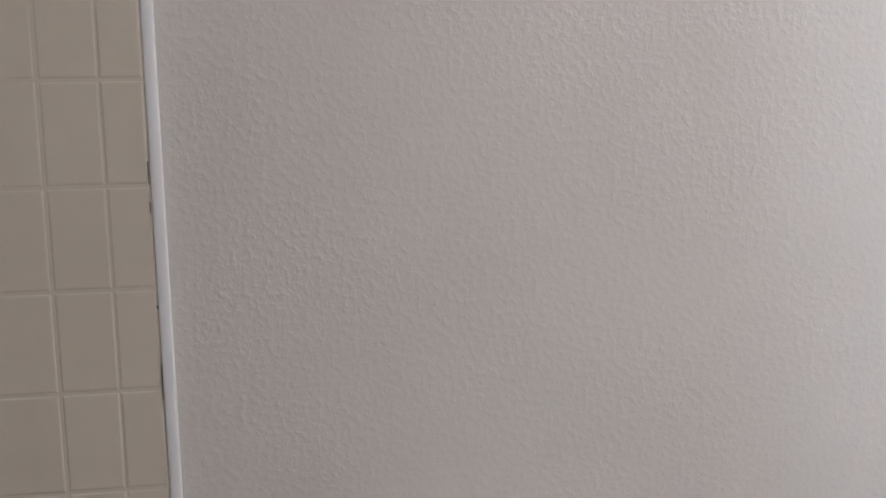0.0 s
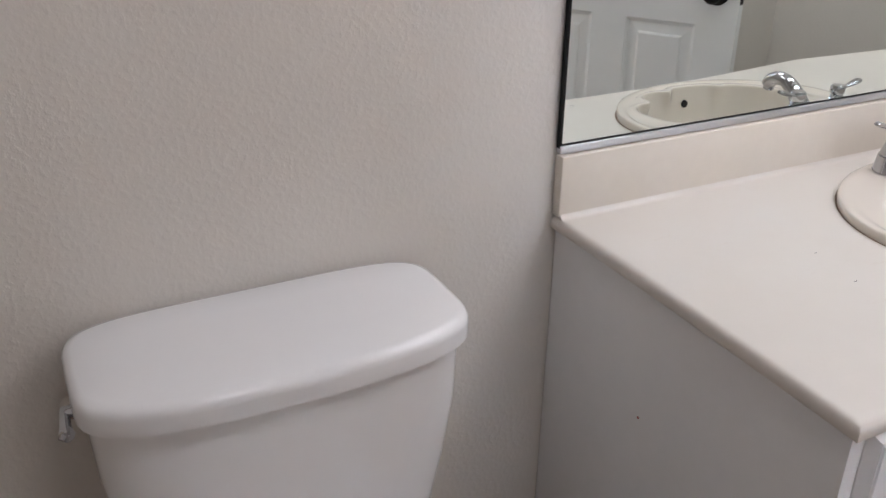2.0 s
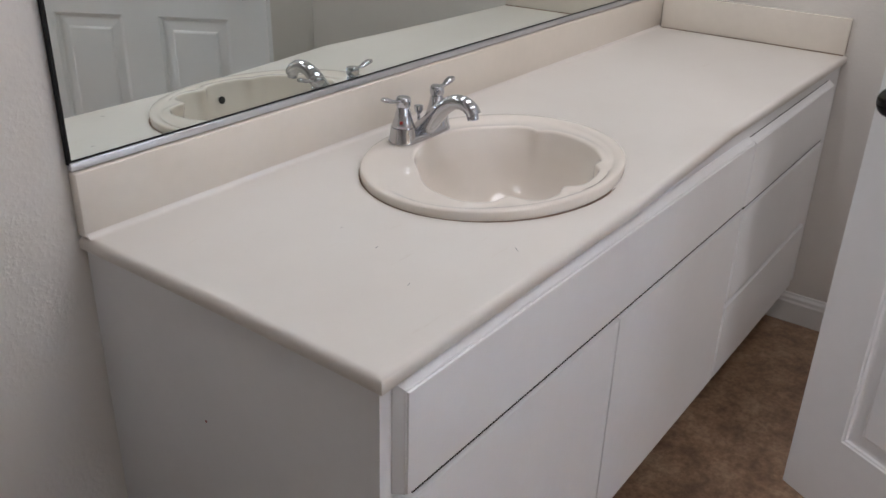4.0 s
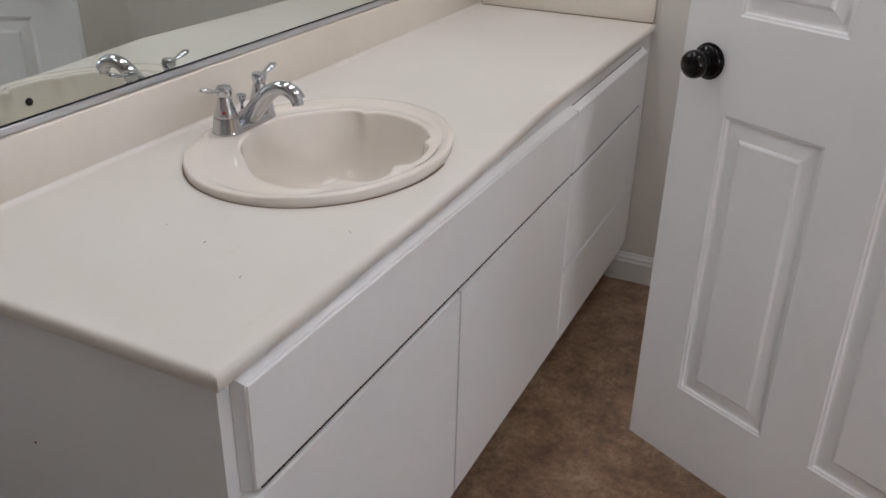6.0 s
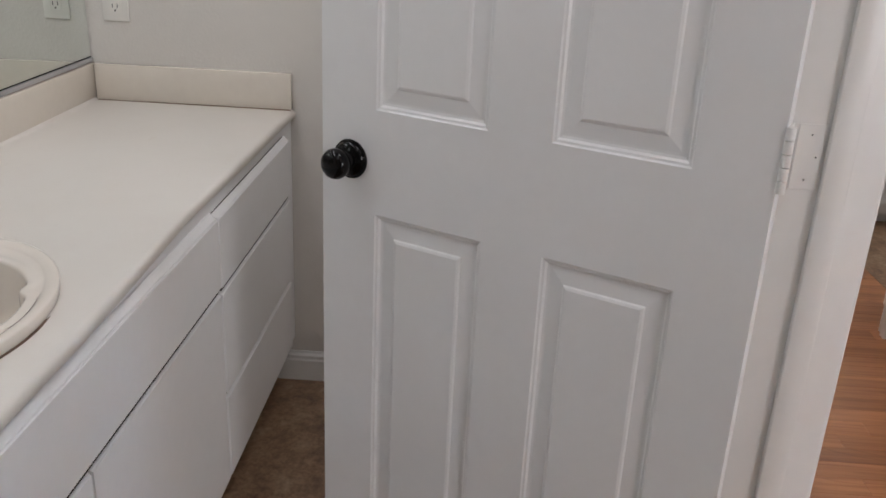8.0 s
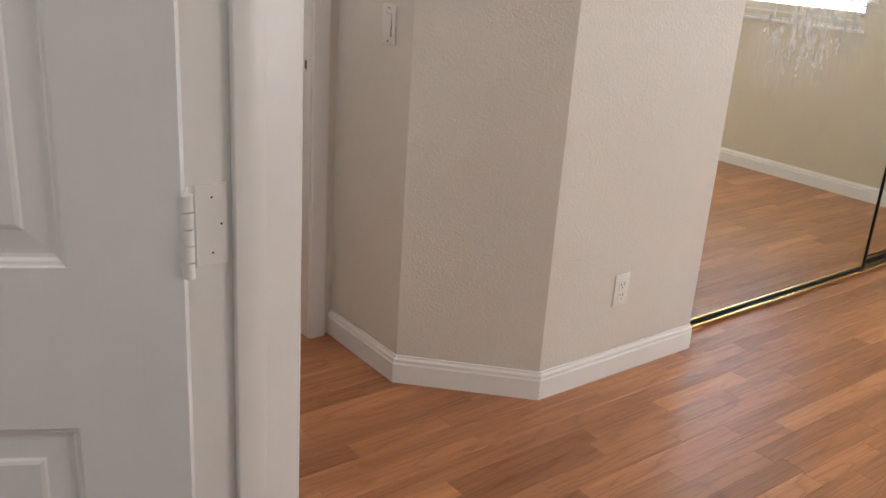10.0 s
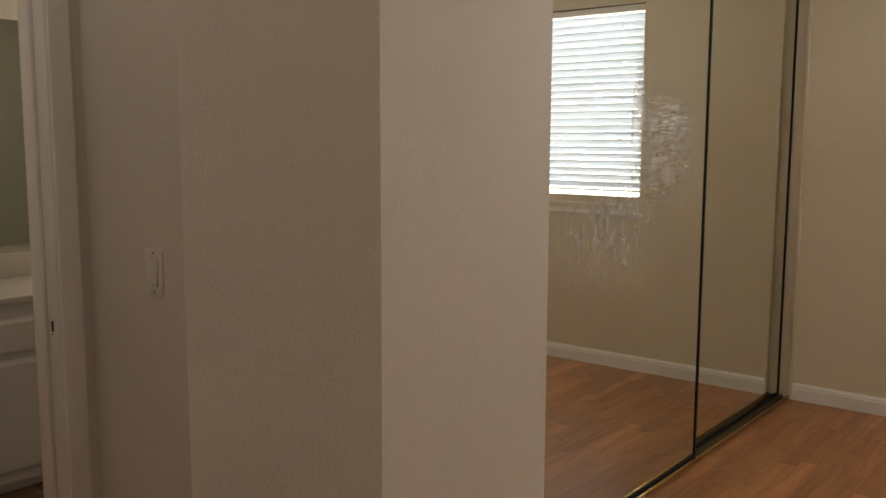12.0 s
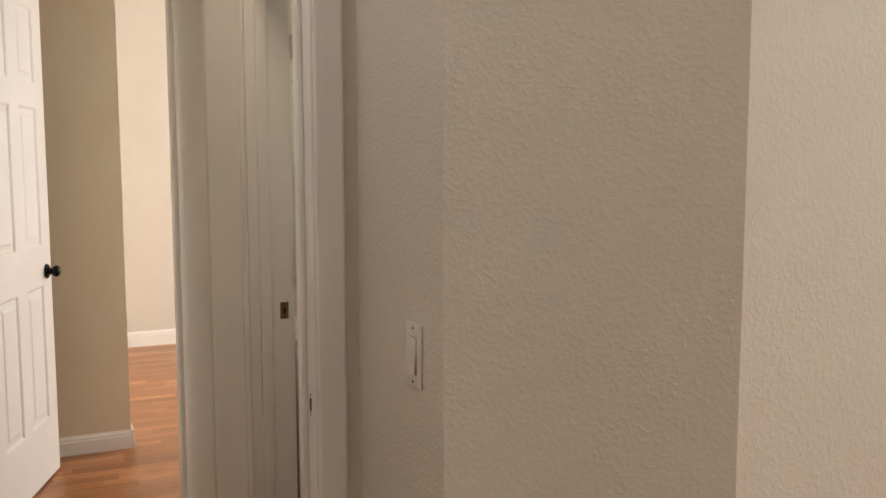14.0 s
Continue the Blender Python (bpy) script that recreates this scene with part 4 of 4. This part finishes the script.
# toilet
def toilet():
    cx = -0.4655
    e = thing("toilet", "white two-piece ceramic toilet with a curved cistern lid", "toilet", (cx, 0, 0))
    n = 64

    def rounded(w, d0, d1, bow, z, corner=0.035, taper=0.0):
        """Outline: straight back at d0, bowed front at d1."""
        pts = []
        for i in range(n):
            a = 2 * math.pi * i / n
            c, s = math.cos(a), math.sin(a)
            p = 5.0
            x = math.copysign(abs(c) ** (2 / p), c) * w / 2
            y = math.copysign(abs(s) ** (2 / p), s)
            mid, half = (d0 + d1) / 2, (d1 - d0) / 2
            yy = -(mid - y * half)
            if y < 0:
                yy -= bow * (1 - (2 * x / w) ** 2) * abs(y)
                x *= 1 - taper * abs(y)
            pts.append((x, yy, z))
        return pts
    bm = bmesh.new()
    loft(bm, [rounded(0.330, 0.035, 0.165, 0.010, 0.40), rounded(0.352, 0.030, 0.172, 0.012, 0.43), rounded(0.388, 0.027, 0.184, 0.014, 0.53), rounded(0.422, 0.024, 0.192, 0.014, 0.62), rounded(0.442, 0.021, 0.198, 0.014, 0.70), rounded(0.450, 0.020, 0.200, 0.014, 0.795)])
    part("cistern", bm, CERAMIC, e, smooth=50)
    bm = bmesh.new()
    loft(bm, [rounded(0.451, 0.010, 0.204, 0.016, 0.788), rounded(0.469, 0.005, 0.213, 0.020, 0.7925), rounded(0.469, 0.004, 0.214, 0.020, 0.812), rounded(0.468, 0.004, 0.213, 0.020, 0.818), rounded(0.461, 0.008, 0.209, 0.020, 0.8235), rounded(0.446, 0.016, 0.200, 0.019, 0.8265), rounded(0.31, 0.06, 0.15, 0.01, 0.8275)])
    part("cistern_lid", bm, CERAMIC, e, smooth=50)
    bm = bmesh.new()
    lathe(bm, [(0.013, 0), (0.013, 0.004), (0.010, 0.008), (0.008, 0.016), (0.006, 0.018)], Matrix.Translation((-0.224, -0.105, 0.770)) @ Matrix.Rotation(radians(-90), 4, "Y"), 20)
    handle = part("flush_lever", bm, CHROME, e, "chrome flush lever", smooth=True)
    bm = bmesh.new()
    tube(bm, [(-0.241, -0.098, 0.772), (-0.243, -0.115, 0.769), (-0.244, -0.128, 0.766), (-0.244, -0.138, 0.763), (-0.242, -0.143, 0.762)], [0.005, 0.006, 0.0065, 0.0095, 0.006], 14, 0.8)
    part("lever_arm", bm, CHROME, handle, smooth=50)

    def egg(w, d0, d1, z):
        pts = []
        for i in range(n):
            a = 2 * math.pi * i / n
            c, s = math.cos(a), math.sin(a)
            y = (d0 + d1) / 2 - s * (d1 - d0) / 2
            pts.append((c * w / 2 * (1 + 0.10 * s), -y, z))
        return pts
    bm = bmesh.new()
    loft(bm, [egg(0.24, 0.12, 0.58, 0.0), egg(0.235, 0.12, 0.57, 0.03), egg(0.20, 0.15, 0.52, 0.12), egg(0.26, 0.12, 0.60, 0.26), egg(0.35, 0.06, 0.68, 0.36), egg(0.37, 0.05, 0.70, 0.395), egg(0.36, 0.055, 0.695, 0.400)])
    part("bowl", bm, CERAMIC, e, smooth=50)
    bm = bmesh.new()
    loft(bm, [egg(0.365, 0.225, 0.70, 0.401), egg(0.375, 0.22, 0.705, 0.408), egg(0.372, 0.222, 0.703, 0.418)])
    part("seat", bm, CERAMIC, e, smooth=50)
    bm = bmesh.new()
    loft(bm, [egg(0.37, 0.222, 0.703, 0.4185), egg(0.372, 0.220, 0.704, 0.428), egg(0.35, 0.23, 0.69, 0.436), egg(0.20, 0.32, 0.60, 0.438)])
    part("seat_lid", bm, CERAMIC, e, smooth=50)
    return e


toilet()


def rocker_switch(label, m):
    e = tagged(new("light_switch"), label, "light switch", "light switches")
    bm = bmesh.new()
    box(bm, -0.035, 0.035, 0.0, 0.005, -0.057, 0.057, bevel=0.002)
    part("plate", bm, SWITCH, e, smooth=True)
    bm = bmesh.new()
    box(bm, -0.0165, 0.0165, 0.0055, 0.009, -0.033, 0.033, bevel=0.0015)
    bmesh.ops.rotate(bm, cent=(0, 0.006, 0), matrix=Matrix.Rotation(radians(2.5), 3, "X"), verts=bm.verts)
    part("rocker", bm, SWITCH, e, smooth=True)
    bm = bmesh.new()
    box(bm, -0.0169, 0.0169, 0.0044, 0.0054, -0.0336, 0.0336)
    part("gap", bm, DARK, e)
    for z in (-0.048, 0.048):
        bm = bmesh.new()
        lathe(bm, [(0.0028, 0), (0.0024, 0.0009)], Matrix.Translation((0, 0.005, z)) @ Matrix.Rotation(radians(-90), 4, "X"), 10)
        part("screw", bm, BRONZE, e)
    e.matrix_world = m
    return e


def outlet(label, m, gfci=False):
    e = tagged(new("power_outlet"), label, "power outlet", "power outlets")
    bm = bmesh.new()
    box(bm, -0.035, 0.035, 0.0, 0.005, -0.057, 0.057, bevel=0.002)
    part("plate", bm, PLASTIC, e, smooth=True)
    for z in (-0.0195, 0.0195):
        bm = bmesh.new()
        box(bm, -0.0165, 0.0165, 0.0052, 0.0072, z - 0.0165, z + 0.0165, bevel=0.0009)
        sock = part("socket", bm, PLASTIC, e)
        bm = bmesh.new()
        box(bm, -0.0075, -0.0055, 0.0072, 0.0076, z - 0.003, z + 0.007)
        box(bm, 0.0055, 0.0075, 0.0072, 0.0076, z - 0.003, z + 0.007)
        lathe(bm, [(0.0025, 0), (0.0025, 0.0004)], Matrix.Translation((0, 0.0072, z - 0.0095)) @ Matrix.Rotation(radians(-90), 4, "X"), 10)
        part("slots", bm, DARK, sock)
    e.matrix_world = m
    return e


# plates: local y points out of the wall
rocker_switch("ivory rocker light switch on the hall wall", pose(2.165, -2.650, 1.125))
outlet("white duplex power outlet near the floor beside the mirrored closet", pose(1.720, -3.318, 0.312, 0, 0, 90))
outlet("ivory power outlet on the bathroom end wall above the counter", pose(1.980, -0.090, 1.103, 0, 0, 90))


def strike(label, m, metal=TRIM, big=1.0):
    e = tagged(new("strike_plate"), label, "strike plate", "strike plates")
    bm = bmesh.new()
    box(bm, -0.014, 0.014, 0, 0.0015, -0.028, 0.028, bevel=0.0005)
    part("plate", bm, metal, e)
    boxes("latch_hole", [(-0.006 * big, 0.006 * big, 0.0016, 0.0021, -0.014 * big, 0.014 * big)], DARK, e)
    for z in (-0.021, 0.021):
        bm = bmesh.new()
        lathe(bm, [(0.0022, 0), (0.002, 0.0008)], Matrix.Translation((0, 0.0015, z)) @ Matrix.Rotation(radians(-90), 4, "X"), 10)
        part("screw", bm, BRONZE, e)
    e.matrix_world = m
    return e


strike("painted-over strike plate on the bedroom entry jamb", pose(2.492, EY0, 0.962))
strike("dark strike plate on the hall bathroom jamb", pose(3.595, -2.783, 0.972, 0, 0, 90), DARK_BRASS, 0.8)


# mirrored closet doors
def closet_door(label, x, y0, y1, mat):
    e = thing("mirrored_closet_door", label, "sliding door", (0, 0, 0), "mirrored closet doors")
    z0, z1 = 0.022, CEIL - 0.03
    boxes("mirror_panel", [(x, x + 0.005, y0 + 0.013, y1 - 0.006, z0 + 0.003, z1)], mat, e)
    boxes("stile", [(x - 0.005, x + 0.005, y0, y0 + 0.012, z0, z1)], BLACK, e, "dark closet door edge")
    boxes("stile", [(x - 0.006, x + 0.018, y1 - 0.006, y1, z0, z1)], BRASS, e, "brass closet door edge")
    boxes("bottom_rail", [(x - 0.006, x + 0.018, y0 + 0.006, y1 - 0.006, z0 - 0.005, z0 + 0.003)], BLACK, e, "dark bottom rail", bevel=0.001)
    return e


closet_door("tall mirrored sliding closet door with dried cleaner smears", 1.826, -5.19, -3.745, MIRROR_SMEARED)
closet_door("tall clean mirrored sliding closet door behind the smeared one", 1.862, -6.442, -5.13, mirror_material("mirror_clear", (0.78, 0.79, 0.73)))


# bedroom window
win = tagged(thing("bedroom_window", "white framed window in the cream wall", "window"), "", "", "", S)
fr = 0.035
boxes("window_foot_panel", [(WX0, WX1, YE - 0.058, YE - 0.035, WZ0 + 0.019, WZ0 + 0.105)], WALL_CREAM, win)
boxes("foot_rail", [(WX0, WX1, YE - 0.035, YE - 0.030, WZ0 + 0.050, WZ0 + 0.058)], TRIM, win)
boxes("window_frame", [(WX0, WX0 + fr, YE - 0.10, YE - 0.06, WZ0, WZ1), (WX1 - fr, WX1, YE - 0.10, YE - 0.06, WZ0, WZ1), (WX0 + fr, WX1 - fr, YE - 0.10, YE - 0.06, WZ0, WZ0 + fr), (WX0 + fr, WX1 - fr, YE - 0.10, YE - 0.06, WZ1 - fr, WZ1)], TRIM, win)
pane = boxes("pane", [(WX0 + fr, WX1 - fr, YE - 0.083, YE - 0.079, WZ0 + fr, WZ1 - fr)], GLASS, win)
pane.visible_shadow = False
boxes("window_sill", [(WX0 - 0.02, WX1 + 0.02, YE + 0.0015, YE + 0.022, WZ0 - 0.012, WZ0 + 0.004)], TRIM, win, bevel=0.003)

blind = thing("window_blind", "white two-inch horizontal slat blind half open over the bedroom window", "blind")
boxes("headrail", [(WX0 + 0.01, WX1 - 0.006, YE - 0.052, YE - 0.004, WZ1 - 0.045, WZ1 - 0.006)], PLASTIC, blind, bevel=0.002)
boxes("headrail_lip", [(WX0 + 0.004, WX1 - 0.002, YE - 0.054, YE - 0.001, WZ1 - 0.0055, WZ1 - 0.001)], BRONZE, blind, "dark line along the headrail")
bm = bmesh.new()
slat_pts = [(-0.025, 0.0), (-0.012, 0.0022), (0.0, 0.003), (0.012, 0.0022), (0.025, 0.0), (0.012, 0.0004), (0.0, 0.0012), (-0.012, 0.0004)]
tilt = radians(52)
loft(bm, [[(x, a * math.cos(tilt) - b * math.sin(tilt), a * math.sin(tilt) + b * math.cos(tilt)) for a, b in slat_pts] for x in (WX0 + 0.012, WX1 - 0.008)])
slat = part("slat", bm, SLAT, blind)
zs = WZ1 - 0.075
slat.location = (0, YE - 0.030, zs)
while zs > WZ0 + 0.20:
    zs -= 0.045
    s2 = new("slat", slat.data)
    s2.parent = blind
    s2.location = (0, YE - 0.030, zs)
boxes("bottom_rail", [(WX0 + 0.012, WX1 - 0.008, YE - 0.046, YE - 0.016, zs - 0.040, zs - 0.030)], SLAT, blind, bevel=0.002)
for lx in (WX0 + 0.2, WX1 - 0.2):
    boxes("ladder_tape", [(lx, lx + 0.002, YE - 0.0560, YE - 0.0550, zs - 0.03, WZ1 - 0.045), (lx, lx + 0.002, YE - 0.005, YE - 0.004, zs - 0.03, WZ1 - 0.045)], SLAT, blind)
cord = boxes("pull_cord", [(WX1 - 0.150, WX1 - 0.148, YE + 0.001, YE + 0.003, 1.47, WZ1 - 0.05)], SLAT, blind)
bm = bmesh.new()
lathe(bm, [(0.003, 0), (0.007, 0.006), (0.006, 0.022), (0.003, 0.032)], Matrix.Translation((WX1 - 0.149, YE + 0.008, 1.44)), 12)
part("cord_tassel", bm, PLASTIC, blind, "wooden cord tassel", smooth=True)

# hall bathroom: cabinet and mirror
vx = 3.80
hv = thing("hall_bath_cabinet", "white painted vanity cabinet in the hall bathroom", "cabinet")
boxes("carcass", [(vx, 4.318, -4.1, -2.9, 0.06, 0.79), (vx + 0.06, 4.318, -4.1, -2.9, 0.0, 0.06)], CABINET, hv)
turn = Matrix.Translation((vx, 0, 0)) @ Matrix.Rotation(radians(-90), 4, "Z")
for a, b in ((2.93, 3.30), (3.34, 3.72)):
    slab_front("drawer", a, b, 0.585, 0.735, hv, y=-0.001, ax=turn)
    slab_front("cabinet_door", a, b, 0.10, 0.565, hv, y=-0.001, ax=turn)
boxes("cabinet_hinge", [(vx - 0.012, vx, -2.926, -2.912, 0.44, 0.49)], STEEL, hv)
ht = thing("hall_bath_worktop", "white worktop on the hall bathroom cabinet", "countertop")
boxes("top", [(vx - 0.02, 4.319, -4.12, -2.88, 0.792, 0.822)], MARBLE, ht, bevel=0.004)
boxes("upstand", [(4.298, 4.319, -4.12, -2.88, 0.823, 0.93)], MARBLE, ht, bevel=0.003)
hm = thing("hall_bath_mirror", "plain wall mirror above the hall bathroom worktop", "mirror")
boxes("mirror_glass", [(4.312, 4.318, -4.1, -2.98, 0.965, 1.975)], mirror_material("mirror_green", (0.72, 0.80, 0.74)), hm)

bath2_door = panel_door("hall_bath_door", "white six-panel door standing open inside the hall bathroom", 0.76, 2.03)
knob(bath2_door, 0.76 - 0.068, 0.0, 0.93, 1)
knob(bath2_door, 0.76 - 0.068, -0.035, 0.93, -1)
bath2_door.matrix_world = pose(2.86, -2.83, 0.012, 0, 0, -88)

# far open door in the hall
far_door = panel_door("hall_door", "tall white six-panel door standing ajar at the end of the hall", 0.76, 2.24, drop=-0.03)
knob(far_door, 0.76 - 0.068, 0.0, 0.95, 1)
knob(far_door, 0.76 - 0.068, -0.035, 0.95, -1)
far_door.matrix_world = pose(4.51, -1.83, 0.012, 0, 0, -18)


# ---------------------------------------------------------------- pieces: tiles
def tile_wall():
    e = new("tile_field")
    tagged(e, kind=S)
    g = 0.1092
    z = 1.302 - 11 * g

    def tile(w, h):
        bm = bmesh.new()
        rings = []
        for inset, out in ((0.0, 0.0), (0.0, 0.0009), (0.0014, 0.0019), (0.003, 0.0022)):
            rings.append([(inset, -out, inset), (w - inset, -out, inset), (w - inset, -out, h - inset), (inset, -out, h - inset)])
        loft(bm, rings, False, True)
        bmesh.ops.recalc_face_normals(bm, faces=bm.faces)
        me = bpy.data.meshes.new("tile")
        bm.to_mesh(me)
        bm.free()
        me.materials.append(TILE)
        return me
    full, trim_ = tile(g - 0.0022, g - 0.0022), tile(0.0436, g - 0.0022)
    wide = tile(0.0592, g - 0.0022)
    rnd = random.Random(4)
    for r in range(20):
        zz = z + r * g
        if zz < 0 or zz > 2.1:
            continue
        for k in range(8):
            if k == 0:
                me, x = trim_, -0.9462
            elif k == 1:
                me, x = wide, -1.0062 + 0.0002
            else:
                me, x = full, -1.0062 - (k - 1) * g
            if x < TX0:
                continue
            o = new("tile", me)
            o.parent = e
            o.location = (x, -0.0078 + rnd.uniform(-0.0002, 0.0002), zz)
            o.rotation_euler = (rnd.uniform(-0.001, 0.001), 0, rnd.uniform(-0.001, 0.001))


tile_wall()
for nx, nz, nw, nh in ((-0.9026, 1.423, 0.0004, 0.012), (-0.9028, 1.387, 0.0003, 0.006), (-0.9020, 1.281, 0.0006, 0.002), (-0.9018, 1.20, 0.0002, 0.02), (-0.923, 0.990, 0.0022, 0.0022)):
    crack = boxes("caulk_crack", [(nx - nw, nx + nw, -0.0116, -0.0098, nz - nh, nz + nh)], INK, kind=S)


# ---------------------------------------------------------------- pieces: laminate floor
def planks():
    """Staggered strips that run along y; those near the walk are separate pieces, the rest one sheet of strips."""
    e = new("floor_laminate")
    tagged(e, kind=S)
    rnd = random.Random(11)
    w = 0.072
    lengths = [0.32, 0.42, 0.52, 0.64]
    meshes = {}

    def strip_rings(length):
        rings = []
        for inset, out in ((0.0, -0.012), (0.0, -0.0006), (0.0006, 0.0)):
            rings.append([(inset, inset, out), (w - 0.0004 - inset, inset, out), (w - 0.0004 - inset, length - inset, out), (inset, length - inset, out)])
        return rings

    def strip(length):
        key = round(length, 2)
        if key not in meshes:
            bm = bmesh.new()
            loft(bm, strip_rings(length), False, True)
            me = bpy.data.meshes.new("plank")
            bm.to_mesh(me)
            bm.free()
            me.materials.append(PLANK)
            meshes[key] = me
        return meshes[key]
    regions = [(-2.38, 2.44, YE, -1.545), (2.44, 4.40, -2.76, -1.74), (4.40, 8.0, -6.0, 0.6)]
    verts, faces = [], []
    near = 0
    for x0, x1, y0, y1 in regions:
        x = x0
        while x < x1 - 0.002:
            y = y0 - rnd.uniform(0, 0.4)
            while y < y1:
                length = rnd.choice(lengths)
                stop = min(y + length, y1)
                cut = abs(stop - y - length) > 1e-4
                if near < 298 and not cut and 0.9 < x < 2.44 and -5.1 < y < -1.9:
                    o = new("plank", strip(length - 0.0004))
                    o.parent = e
                    o.location = (x, y, 0)
                    near += 1
                elif stop - y > 0.004:
                    k = len(verts)
                    for ring in strip_rings(stop - y - 0.0004):
                        verts.extend((x + a, y + b, c) for a, b, c in ring)
                    for r in (0, 4):
                        for q in range(4):
                            j = (q + 1) % 4
                            faces.append((k + r + q, k + r + j, k + r + 4 + j, k + r + 4 + q))
                    faces.append((k + 8, k + 9, k + 10, k + 11))
                y += length
            x += w
    me = bpy.data.meshes.new("planks")
    me.from_pydata(verts, [], faces)
    me.materials.append(PLANK_SHEET)
    tagged(new("laminate_strips", me), "staggered orange-brown oak laminate floor strips", "floor", "", "stuff")


planks()
